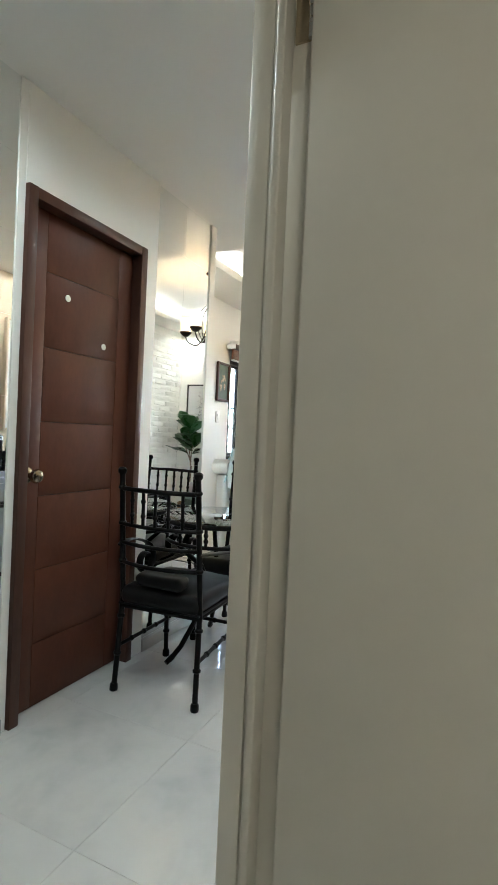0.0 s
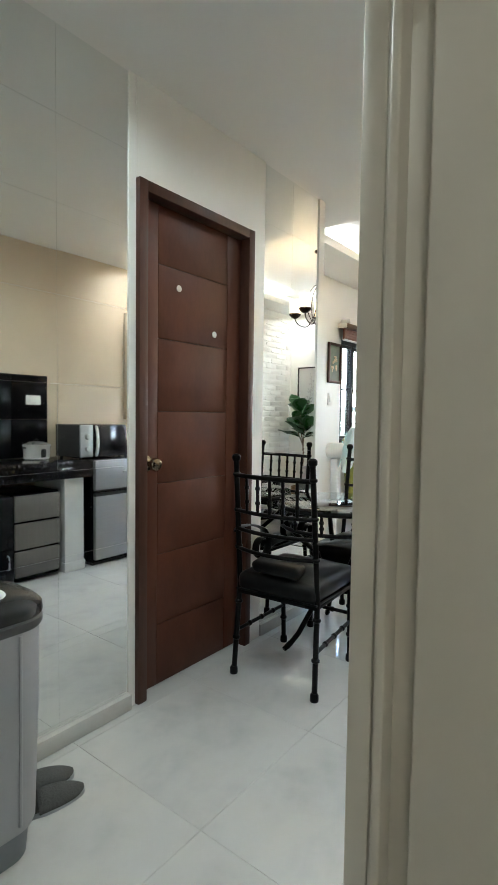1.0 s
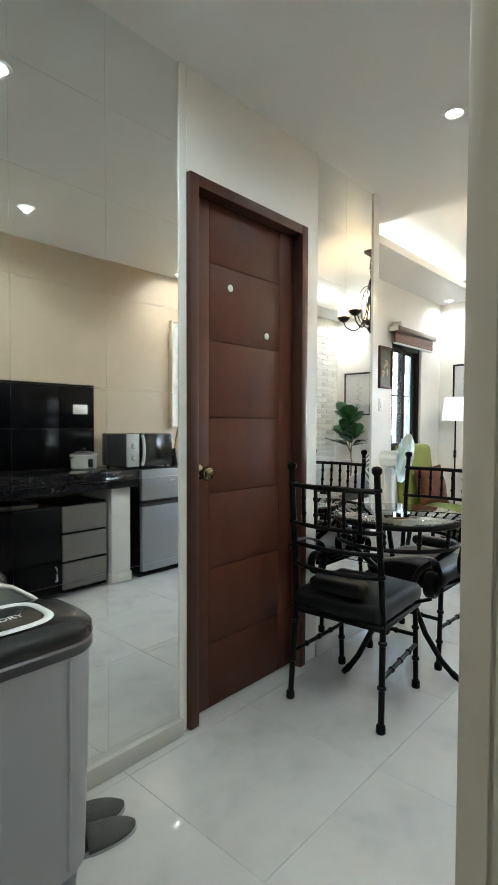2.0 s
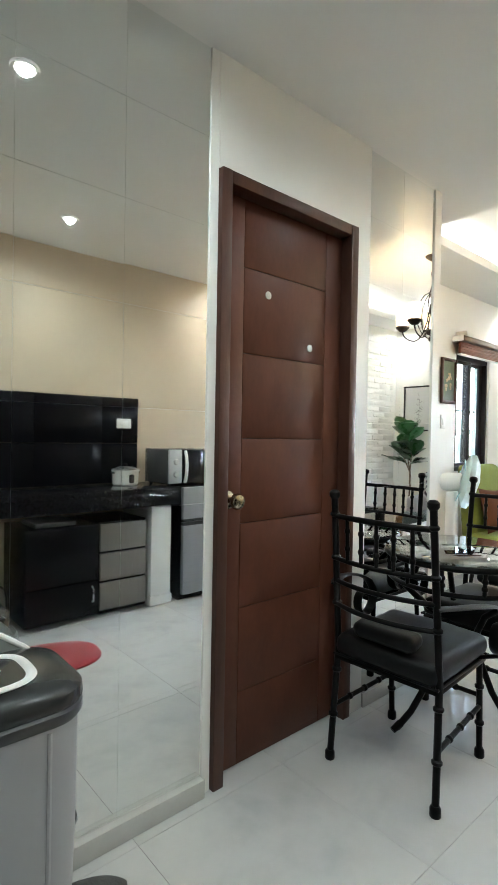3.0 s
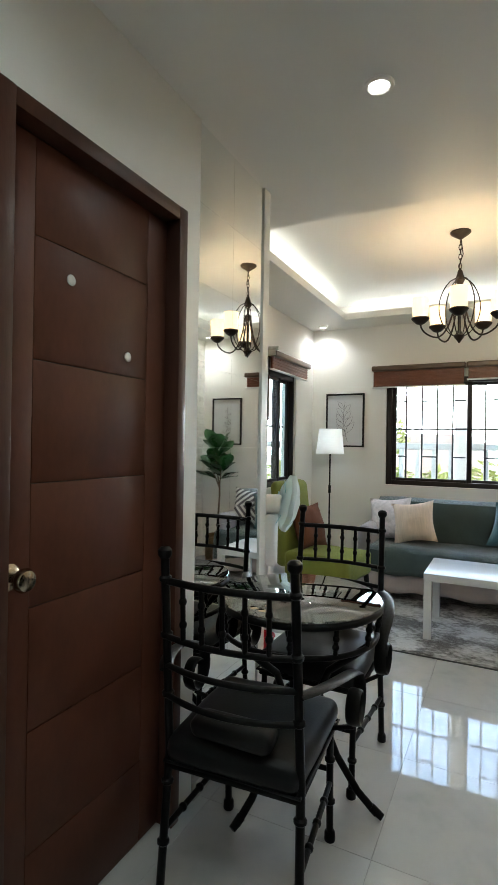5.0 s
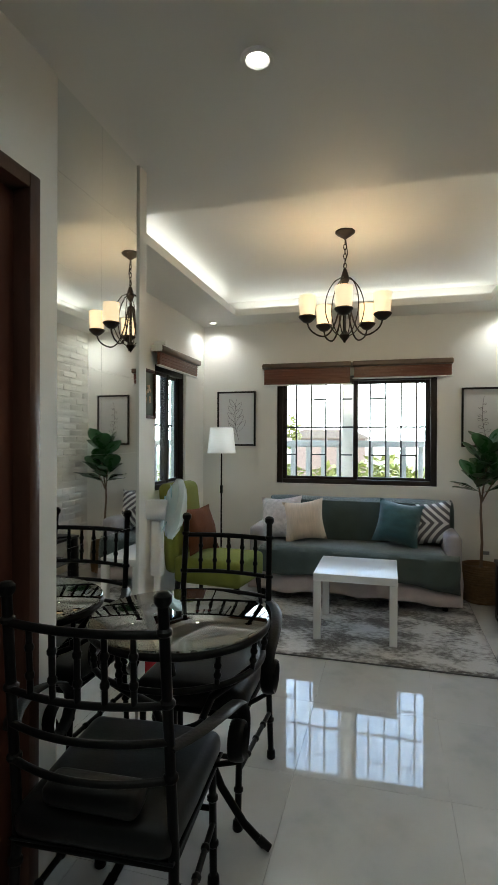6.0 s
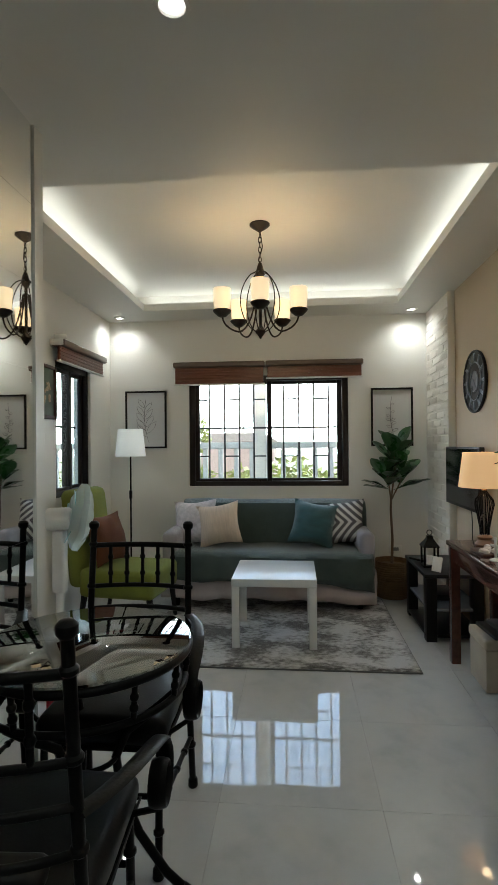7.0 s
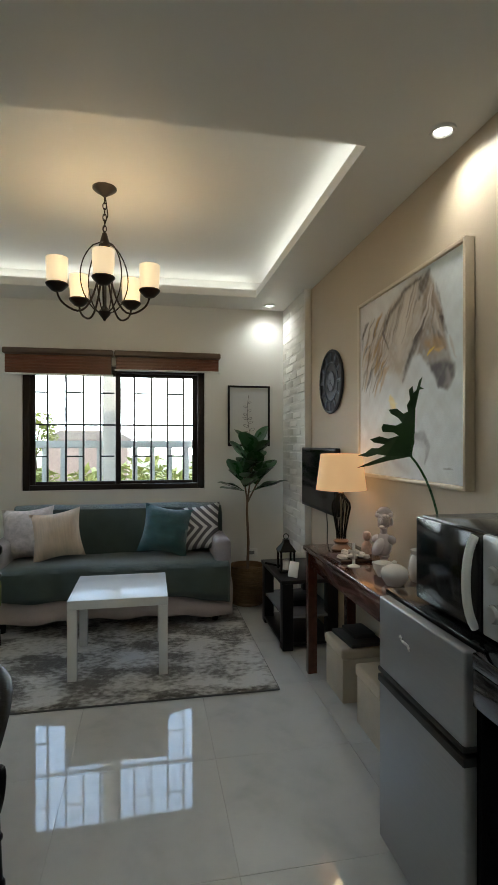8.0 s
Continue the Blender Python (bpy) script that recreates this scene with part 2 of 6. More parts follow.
setting("wall_south", box(XM - 0.12, -1.7, 0, 2.7, -1.6, LOW), WALL, "white painted wall closing hall and bedroom", "wall", False)
setting("wall_hall_end", box(XM - 0.12, -1.6, 0, XM - 0.004, -0.9, LOW), WALL, "white painted hall wall", "wall", False)
# room behind the brown door, closed off
setting("wall_bath", box(XL - 0.15, 0.9, 0, XL, 2.73, HIGH), WALL, "plain wall of the closed bathroom", "wall", False)

# ceiling: a low slab with the raised tray over the living room
CX0, CX1, CY0, CY1 = -1.65, 0.53, 3.23, 5.39
bm = bmesh.new()
box(XL - 0.15, -1.7, LOW, 2.7, CY0, LOW + 0.06, bm=bm)
box(XL - 0.15, CY1, LOW, XE + 0.15, YW, LOW + 0.06, bm=bm)
box(XL - 0.15, CY0, LOW, CX0, CY1, LOW + 0.06, bm=bm)
box(CX1, CY0, LOW, XE + 0.15, CY1, LOW + 0.06, bm=bm)
setting("ceiling_low", bm, CEIL, "white painted dropped ceiling round a tray", "ceiling", False)
bm = box(XL - 0.15, CY0 - 0.3, HIGH, XE + 0.15, YW, HIGH + 0.05)
box(XL, CY0 - 0.3, LOW + 0.06, XE, CY0 - 0.25, HIGH, bm=bm)
box(CX0 - 0.20, CY0 - 0.25, LOW + 0.06, CX0 - 0.16, CY1 + 0.20, HIGH, bm=bm)
box(CX1 + 0.16, CY0 - 0.25, LOW + 0.06, CX1 + 0.20, CY1 + 0.20, HIGH, bm=bm)
box(CX0 - 0.16, CY1 + 0.16, LOW + 0.06, CX1 + 0.16, CY1 + 0.20, HIGH, bm=bm)
setting("ceiling_tray", bm, CEIL, "white painted raised tray ceiling", "ceiling", False)
LED = mat("cove_led", (1, 1, 1), 0.5, emit=(1.0, 0.97, 0.90), power=6.3)
for name, a in (("west", (CX0 - 0.10, CY0 + 0.05, CX0 - 0.07, CY1 - 0.05)), ("east", (CX1 + 0.07, CY0 + 0.05, CX1 + 0.10, CY1 - 0.05)), ("north", (CX0, CY1 + 0.07, CX1, CY1 + 0.10)), ("south", (CX0, CY0 - 0.10, CX1, CY0 - 0.07))):
    strip = thing("led_strip", ((a[0] + a[2]) / 2, (a[1] + a[3]) / 2, LOW + 0.062), "glowing white light strip hidden in the ceiling cove", "light strip", "cove lights")
    part("diffuser", box(-(a[2] - a[0]) / 2, -(a[3] - a[1]) / 2, 0, (a[2] - a[0]) / 2, (a[3] - a[1]) / 2, 0.012, 0.003), LED, strip)

# mirrors in square panels on a grey tiled base
MIRROR_Z = [0.067, 0.374, 0.680, 0.987, 1.294, 1.600, 1.910, 2.205, 2.498]
def mirror_wall(name, ys):
    t = thing(name, (XM, ys[0], 0.067), "wall of square mirror panels with fine seams", "mirror", "mirrors", kind="structure")
    rnd = random.Random(len(ys))
    for y0, y1 in zip(ys, ys[1:]):
        for z0, z1 in zip(MIRROR_Z, MIRROR_Z[1:]):
            w, h = y1 - y0 - 0.0007, z1 - z0 - 0.0007
            bm = box(-0.002, -w / 2, -h / 2, 0.002, w / 2, h / 2)
            part("mirror_panel", bm, MIRROR, t, m=pose(0, (y0 + y1) / 2 - ys[0], (z0 + z1) / 2 - 0.067, 0, rnd.uniform(-0.05, 0.05), rnd.uniform(-0.05, 0.05)), smooth=False)
mirror_wall("mirror_wall", [-0.79, -0.485, -0.18, 0.125, 0.43, 0.735, 1.045, 1.352])
mirror_wall("mirror_wall", [2.236, 2.508, 2.790])
setting("baseboard", box(XM - 0.003, -0.9, 0, -1.265, 1.352, 0.064, 0.003), SKIRT, "grey tiled base under the mirrors", "baseboard")
setting("baseboard", box(XM - 0.003, 2.236, 0, -1.275, 2.79, 0.064, 0.003), SKIRT, "grey tiled base under the mirrors", "baseboard")
setting("trim", box(XM - 0.003, 1.3515, 0, -1.288, 1.3855, LOW), WALL, "narrow white strip beside the door frame", "trim")
setting("trim", box(XM - 0.003, 2.133, 0, -1.286, 2.2355, LOW), WALL, "white strip between door frame and mirror", "trim")
setting("trim", box(XM - 0.003, 1.385, 2.119, -1.285, 2.133, LOW, 0.0), WALL, "white painted panel over the door", "trim")
setting("trim", box(XM - 0.003, 2.7905, 0, -1.286, 2.853, LOW), WALL, "white corner strip at the mirror's end", "trim")

# the brown door
door = thing("door_1", (-1.27, 1.76, 0), "closed red-brown wooden panel door with brass knob", "door", kind="structure")
fw = 0.045
for n, b in (("jamb", (-0.09, -0.372, 0, 0.002, -0.372 + fw, 2.117)), ("jamb", (-0.09, 0.372 - fw, 0, 0.002, 0.372, 2.117)), ("head", (-0.09, -0.372 + fw, 2.117 - fw, 0.001, 0.372 - fw, 2.1165))):
    part(n, box(*b, 0.004), FRAMEW, door, "dark stained frame")
leaf = part("leaf", box(-0.088, -0.326, 0.006, -0.058, 0.326, 2.071, 0.002), DOORW, door)
zs = [0.03, 0.275, 0.585, 0.895, 1.205, 1.515, 1.825, 2.045]
for k in range(7):
    part("panel", box(-0.060, -0.2232, zs[k] + 0.0012, -0.054, 0.2232, zs[k + 1] - 0.0012, 0.0012), DOORW, leaf)
for y0, y1 in ((-0.324, -0.225), (0.225, 0.324)):
    part("stile", box(-0.060, y0, 0.012, -0.054, y1, 2.066, 0.0015), DOORW, leaf)
part("groove_bed", box(-0.062, -0.226, 0.03, -0.0575, 0.226, 2.045), GROOVE, leaf)
knob = part("knob", lathe([(0.031, 0), (0.033, 0.004), (0.026, 0.010), (0.012, 0.014), (0.011, 0.030), (0.018, 0.036), (0.027, 0.046), (0.029, 0.056), (0.024, 0.066), (0.012, 0.070), (0.004, 0.0705)]), BRASS, leaf, "round brass knob", pose(-0.054, -0.285, 0.985, 0, 90, 0))
for y, z in ((-0.105, 1.745), (0.13, 1.575)):
    part("viewer", lathe([(0.014, 0), (0.015, 0.003), (0.011, 0.005), (0.003, 0.0052)], 16), PEARL, leaf, "small round pearl-white stud", pose(-0.054, y, z, 0, 90, 0))

# bedroom doorway: cream frame with a stop, and the open door
frame_1 = thing("door_frame", (0, 0.87, 0), "cream enamelled wooden door frame", "door frame", kind="structure")
def jamb_profile():
    bm = box(-0.080, 0, 0, -0.034, 0.052, 2.10, 0.005)
    box(-0.036, 0.006, 0, -0.024, 0.052, 2.10, 0.002, bm=bm)
    box(-0.026, -0.008, 0, -0.008, 0.052, 2.10, 0.004, 3, bm=bm)
    box(-0.010, 0.036, 0, 0.053, 0.052, 2.10, 0.002, bm=bm)
    return bm
part("jamb", jamb_profile(), CREAM, frame_1)
part("jamb", jamb_profile(), CREAM, frame_1, "", pose(0, -0.785, 0) @ Matrix.Diagonal((1, -1, 1, 1)))
part("head", box(-0.080, -0.785, 2.05, 0.072, 0, 2.098, 0.004), CREAM, frame_1)
bdoor = thing("door_2", (0.045, 0.884, 0), "cream painted bedroom door standing wide open", "door", kind="structure", rz=0)
bleaf = part("leaf", box(-0.010, -0.002, 0.008, 0.765, 0.020, 2.04, 0.006, 3), CREAM, bdoor)
for z in (0.25, 1.98):
    h = part("hinge", tube([(-0.0155, 0.014, z - 0.045), (-0.0155, 0.014, z + 0.045)], 0.005, 10), STEEL, bdoor, "steel butt hinge")
    part("hinge_leaf", box(-0.048, 0.0165, z - 0.045, -0.016, 0.0225, z + 0.045), BRASS, h)

# ---- windows and outside ----
def bars(bm, xs, z0, z1, y, w=0.008):
    for x in xs:
        box(x - w / 2, y - w / 2, z0, x + w / 2, y + w / 2, z1, bm=bm)


def window(name, loc, rz, w, h, split, grille_x, short, label, fw=0.055, deep=0.10):
    """A sliding window in a wall's opening, facing -y in its own frame, its lower corner at the origin."""
    t = thing(name, loc, label, "window", rz=rz, kind="structure")
    f = part("window_frame", box(0.001, 0.02, 0.001, fw, deep, h, 0.003), ALU, t)
    for b in ((w - fw, 0.02, 0.001, w - 0.001, deep, h), (fw, 0.021, 0.001, w - fw, deep - 0.001, 0.045), (fw, 0.021, h - 0.05, w - fw, deep - 0.001, h)):
        part("frame_bar", box(*b, 0.003), ALU, f)
    for k, (a, b) in enumerate(((fw + 0.001, split + 0.022), (split - 0.022, w - fw - 0.001))):
        y = 0.034 + 0.030 * k
        s = part("sash", box(a, y, 0.046, a + 0.040, y + 0.026, h - 0.051, 0.003), ALU, t)
        for c in ((b - 0.044, y, 0.046, b, y + 0.026, h - 0.051), (a + 0.04, y + 0.001, 0.046, b - 0.044, y + 0.025, 0.072), (a + 0.04, y + 0.001, h - 0.08, b - 0.044, y + 0.025, h - 0.051)):
            part("sash_bar", box(*c, 0.003), ALU, s)
        g = part("pane", box(a + 0.04, y + 0.011, 0.072, b - 0.044, y + 0.015, h - 0.08), PANE, s, smooth=False)
        g.visible_shadow = False
    g = part("grille", box(0.03, 0.123, 0.540, w - 0.03, 0.139, 0.556), GRILLE, t)
    for x in grille_x:
        part("grille_bar", box(x - 0.0075, 0.1245, 0.01, x + 0.0075, 0.1375, h - 0.01), GRILLE, g)
    for a, b in short:
        for z in (0.272, 0.815):
            part("grille_bar", box(a, 0.125, z, b, 0.137, z + 0.013), GRILLE, g)
    return t


gx = [0.174, 0.323, 0.465, 0.605, 0.888, 1.034, 1.174, 1.313]
window("window_1", (-1.335, YW, 0.932), 0, 1.487, 1.036, 0.758, gx, [(0.06, 0.174), (0.323, 0.465), (0.605, 0.72), (0.888, 1.034), (1.174, 1.313)], "dark bronze sliding window with iron grille")
window("window_2", (XL, 4.64, 0.93), 90, 0.65, 1.038, 0.33, [0.13, 0.26, 0.39, 0.52], [(0.13, 0.26), (0.39, 0.52)], "narrow dark bronze sliding window with iron grille", 0.022, 0.095)


def blind(loc, w, drop, rz=0.0):
    """A slatted roll blind under its headbox, facing -y; the origin is at the headbox's upper left, against the wall."""
    t = thing("roller_blind", loc, "red-brown slatted blind rolled up under a brown headbox", "blind", "window blinds", rz)
    part("headbox", box(0, -0.105, -0.050, w, 0, 0, 0.014, 4), VALANCE, t, "glossy brown headbox")
    n = max(4, round((drop - 0.05) / 0.014))
    for i in range(n):
        z = -0.052 - (drop - 0.066) * (i + 0.5) / n
        b = box(0.015, -0.072 + 0.004 * (i % 2), z - 0.0072, w - 0.015, -0.046, z + 0.0072, 0.002, 1)
        part("slat", b, BLIND, t)
    part("bottom_rail", box(0.002, -0.078, -drop, w - 0.002, -0.044, -drop + 0.013, 0.004), WHITEP, t, "white bottom rail")
    part("bracket", box(-0.006, -0.10, -0.048, 0.0, -0.002, -0.002, 0.002), WHITEP, t, "white end bracket")
    return t


blind((-1.462, YW - 0.002, 2.088), 0.852, 0.213)
blind((-0.602, YW - 0.002, 2.088), 0.882, 0.165)
sb = blind((XL + 0.002, 4.56, 2.10), 0.86, 0.165, 90)
part("cord_box", box(0.01, -0.12, 0.0, 0.045, -0.02, 0.035, 0.008), WHITEP, sb, "white cord box")

GRASS = mat("lawn", (0.30, 0.30, 0.18), 0.9, var=0.3, scale=3)
setting("ground", box(-60, YW + 0.16, -0.35, 60, 70, -0.25), GRASS, "lawn outside the house", "ground", False)
setting("ground", box(-60, -30, -0.35, XL - 0.16, YW + 0.16, -0.25), GRASS, "lawn beside the house", "ground", False)
PAVE = mat("terrace_cement", (0.42, 0.40, 0.36), 0.8, var=0.12, scale=3, bump=0.2)
setting("terrace", box(-4.2, YW + 0.152, -0.25, 3.2, 7.5, -0.05), PAVE, "grey cement terrace slab", "terrace", False)
SKYGLOW = mat("bright_sky", (0.9, 0.9, 0.9), 1.0, emit=(0.88, 0.95, 1.0), power=12.0)
n, l = SKYGLOW.node_tree.nodes, SKYGLOW.node_tree.links
up, high, tint = n.new("ShaderNodeSeparateXYZ"), n.new("ShaderNodeMapRange"), n.new("ShaderNodeValToRGB")
l.new(n["Texture Coordinate"].outputs["Object"], up.inputs[0])
l.new(up.outputs["Z"], high.inputs[0])
high.inputs[2].default_value = 70.0
for e, (p, c) in zip((tint.color_ramp.elements[0], tint.color_ramp.elements[1]), ((0.14, (0.90, 0.96, 1.0, 1)), (0.42, (0.17, 0.27, 0.44, 1)))):
    e.position, e.color = p, c
l.new(high.outputs[0], tint.inputs[0])
l.new(tint.outputs[0], n["Principled BSDF"].inputs["Emission Color"])
setting("backdrop", box(-90, 68, -1, 90, 68.2, 130), SKYGLOW, "bright hazy sky", "sky", False)
setting("backdrop", box(-90, -40, -1, -89.8, 68, 130), SKYGLOW, "bright hazy sky", "sky", False)
RAILM = mat("grey_painted_rail", (0.46, 0.44, 0.40), 0.6, var=0.1, scale=6)
rail = thing("terrace_railing", (0, 7.2, -0.05), "grey painted terrace railing with square balusters", "railing")
part("top_rail", box(-4, -0.05, 1.32, 3, 0.05, 1.40, 0.01), RAILM, rail)
part("bottom_rail", box(-4, -0.04, 0.08, 3, 0.04, 0.14, 0.008), RAILM, rail)
bal = None
for i in range(36):
    m = pose(-3.9 + i * 0.19, 0, 0)
    if bal is None:
        bal = part("baluster", box(-0.028, -0.028, 0.14, 0.028, 0.028, 1.32, 0.004), RAILM, rail, m=m)
    else:
        again(bal, rail, m)
PILLAR = mat("beige_render", (0.62, 0.55, 0.46), 0.8, var=0.08, scale=5, bump=0.2)
pil = thing("terrace_pillar", (-0.74, 7.02, -0.05), "slim beige rendered terrace pillar", "pillar")
part("shaft", box(-0.065, -0.065, 0, 0.065, 0.065, 3.2, 0.008), PILLAR, pil)
house = thing("neighbour_house", (-2.6, 22, -0.25), "pale pink rendered house beyond the garden", "house")
part("wall", box(-1.6, 0, 0, 1.4, 4, 1.75), mat("pink_render", (0.6, 0.45, 0.42), 0.8, var=0.1), house)
part("roof", plate([(-1.8, 1.7), (1.6, 1.7), (0.9, 2.05), (-1.1, 2.05)], 4.2), mat("brown_roof_sheet", (0.5, 0.42, 0.4), 0.6, var=0.15), house, m=pose(0, -0.1, 0))
LEAFY = mat("sunlit_foliage", (0.44, 0.45, 0.16), 0.6, var=0.6, scale=9)


def shrub(loc, wide, high, seed, label, tree=False):
    t = thing("tree" if tree else "shrub", loc, label, "tree" if tree else "shrub", "" if tree else "garden shrubs")
    rnd = random.Random(seed)
    base = high * 0.45 if tree else 0.1
    bm = tube([(0, 0, 0), (0.04, 0.02, base * 0.6), (-0.02, 0.03, high * 0.7)], [0.07, 0.055, 0.02], 8)
    for k in range(6):
        a = k * 1.05
        tube([(0, 0.02, base), (0.3 * wide * math.cos(a), 0.3 * wide * math.sin(a), base + (high - base) * rnd.uniform(0.4, 0.8))], [0.03, 0.01], 6, bm=bm)
    part("trunk", bm, FRAMEW, t)
    bm = bmesh.new()
    for _ in range(900):
        a, e = rnd.uniform(0, math.tau), rnd.uniform(-1, 1)
        lump = 0.72 + 0.4 * noise.noise((2.1 * math.cos(a) + seed, 2.1 * math.sin(a), 2 * e))
        rr = lump * wide * 0.5 * math.sqrt(max(0, 1 - e * e)) * rnd.uniform(0.5, 1.0) ** 0.4
        c = Vector((rr * math.cos(a), rr * math.sin(a), base + (high - base) * (0.5 + 0.5 * e * lump)))
        u = Vector((rnd.uniform(-1, 1), rnd.uniform(-1, 1), rnd.uniform(-0.5, 0.7))).normalized()
        w = u.cross(Vector((0.3, 0.5, 1))).normalized()
        s = rnd.uniform(0.05, 0.11)
        bm.faces.new([bm.verts.new(c + p) for p in (-u * s, w * s * 0.45, u * s, -w * s * 0.45)])
    part("crown", bm, LEAFY, t, smooth=False)


for k, (x, y, w, h) in enumerate(((-2.0, 8.6, 1.7, 1.15), (-1.0, 8.4, 1.5, 1.1), (0.15, 8.5, 1.6, 1.0), (1.2, 8.9, 1.7, 1.15), (-3.4, 8.8, 1.9, 1.4), (-0.4, 9.8, 1.9, 1.15), (0.9, 10.2, 2.0, 1.2), (2.4, 10.0, 2.2, 1.3))):
    shrub((x, y, -0.25), w, h + 0.25, k + 3, "yellow-green garden shrub beyond the railing")
shrub((-3.6, 17.0, -0.25), 1.8, 2.6, 21, "leafy green garden tree beyond the railing", True)
shrub((-3.9, 5.4, -0.25), 1.3, 1.7, 33, "yellow-green garden shrub beside the house")

# ---- brick facing on the east wall, by the corner ----
brickwall = thing("brick_facing", (XE, 5.10, 0), "white painted split-face brick facing", "brick wall", kind="structure")
part("backing", box(-0.0465, 0, 0, -0.001, YW - 5.10 - 0.001, LOW - 0.001), BRICKW, brickwall, smooth=False)
part("edge_strip", box(-0.055, -0.014, 0, -0.001, -0.001, LOW - 0.001, 0.002), WALL, brickwall)
rnd = random.Random(4)
shapes = []
for k in range(6):
    bm = box(-0.016, -0.108, -0.030, 0.0, 0.108, 0.030, 0.006, 1)
    for v in bm.verts:
        if v.co.x < -0.002:
            v.co += Vector((rnd.uniform(-0.003, 0.003), rnd.uniform(-0.003, 0.003), rnd.uniform(-0.003, 0.003)))
    shapes.append(mesh_of("brick", bm, BRICKW))
row = 0
z = 0.034
while z < LOW - 0.03:
    y = 0.11 - (row % 2) * 0.11
    while y < YW - 5.10 + 0.02:
        a, b = max(y - 0.108, 0.002), min(y + 0.108, YW - 5.10 - 0.003)
        if b - a > 0.03:
            o = new("brick", shapes[rnd.randrange(6)])
            o.parent = brickwall
            o.matrix_local = pose(-0.0325 - rnd.uniform(0, 0.002), (a + b) / 2, z) @ Matrix.Diagonal((1, (b - a) / 0.216, 1, 1))
        y += 0.222
    z += 0.066
    row += 1

# ---- ceiling lights ----
GLOW = mat("lamp_glow", (1, 1, 1), 0.4, emit=(1.0, 0.95, 0.86), power=9.0)
dl = thing("downlight", (DOWNLIGHTS[0][0], DOWNLIGHTS[0][1], LOW), "round white recessed ceiling downlight, lit", "downlight", "ceiling downlights")
part("ring", lathe([(0.033, -0.004), (0.037, -0.009), (0.048, -0.008), (0.051, -0.001), (0.033, -0.001)], 28, caps=False), WHITEP, dl)
part("bulb", lathe([(0.002, -0.006), (0.026, -0.006), (0.033, -0.002), (0.002, -0.0015)], 28), GLOW, dl, "glowing lens").visible_shadow = False
for lx, ly, watts, cone, tint in DOWNLIGHTS[1:]:
    copy_thing(dl, pose(lx, ly, LOW))

CHAN = mat("dark_bronze_iron", (0.020, 0.014, 0.011), 0.4, metal=0.5, var=0.3, scale=20)
SHADE = mat("frosted_shade_lit", (0.85, 0.75, 0.58), 0.5, var=0.08, scale=9, emit=(1.0, 0.72, 0.42), power=1.2)
ch = thing("chandelier", (-0.545, 4.12, HIGH), "five-armed dark iron chandelier with lit frosted shades", "chandelier")
part("canopy", lathe([(0.008, -0.048), (0.018, -0.040), (0.048, -0.020), (0.062, -0.008), (0.062, 0)], 28), CHAN, ch)
for k in range(8):
    z = -0.066 - k * 0.030
    ring = [(0.009 * math.cos(a) * (k % 2), 0.009 * math.cos(a) * (1 - k % 2), z + 0.019 * math.sin(a)) for a in (i * math.tau / 12 for i in range(12))]
    part("chain_link", tube(ring, 0.0028, 6, closed=True), CHAN, ch)
part("cord", tube([(0.004, 0.004, -0.05), (0.016, 0.006, -0.14), (-0.006, -0.006, -0.22), (0.004, 0.0, -0.30)], 0.003, 6), CHAN, ch)
part("stem", lathe([(0.004, -0.702), (0.010, -0.690), (0.028, -0.668), (0.034, -0.655), (0.020, -0.640), (0.010, -0.620), (0.010, -0.34), (0.022, -0.32), (0.030, -0.305), (0.012, -0.240), (0.006, -0.285)], 16), CHAN, ch)
for k in range(6):
    a = k * math.tau / 6 + 0.3
    part("cage_rod", tube([((0.012 + 0.112 * math.sin(math.pi * q) ** 0.55) * math.cos(a), (0.012 + 0.112 * math.sin(math.pi * q) ** 0.55) * math.sin(a), -0.285 - 0.38 * q) for q in (i / 16 for i in range(17))], 0.0036, 6), CHAN, ch)
for k in range(5):
    a = k * math.tau / 5 - math.pi / 2 + 0.06
    c, s = math.cos(a), math.sin(a)
    reach = curve((0.018, 0, -0.38), (0.045, 0, -0.60), (0.10, 0, -0.685), (0.162, 0, -0.662), 8) + curve((0.162, 0, -0.662), (0.215, 0, -0.643), (0.240, 0, -0.615), (0.240, 0, -0.565), 7)[1:]
    arm = part("arm", tube([(p.x * c, p.x * s, p.z) for p in reach], 0.0055, 8), CHAN, ch)
    part("cup", lathe([(0.010, -0.585), (0.026, -0.579), (0.050, -0.556), (0.056, -0.546), (0.052, -0.540), (0.010, -0.540)], 22, centre=(0.240 * c, 0.240 * s, 0)), CHAN, arm)
    sh = part("shade", lathe([(0.047, -0.539), (0.051, -0.48), (0.053, -0.415), (0.049, -0.415), (0.047, -0.48), (0.044, -0.537)], 26, centre=(0.240 * c, 0.240 * s, 0), caps=False), SHADE, arm, "frosted amber glass shade")
    sh.visible_shadow = False
    lamp("chandelier_bulb", "POINT", pose(-0.545 + 0.240 * c, 4.12 + 0.240 * s, HIGH - 0.46), 2.0, WARM, radius=0.03)

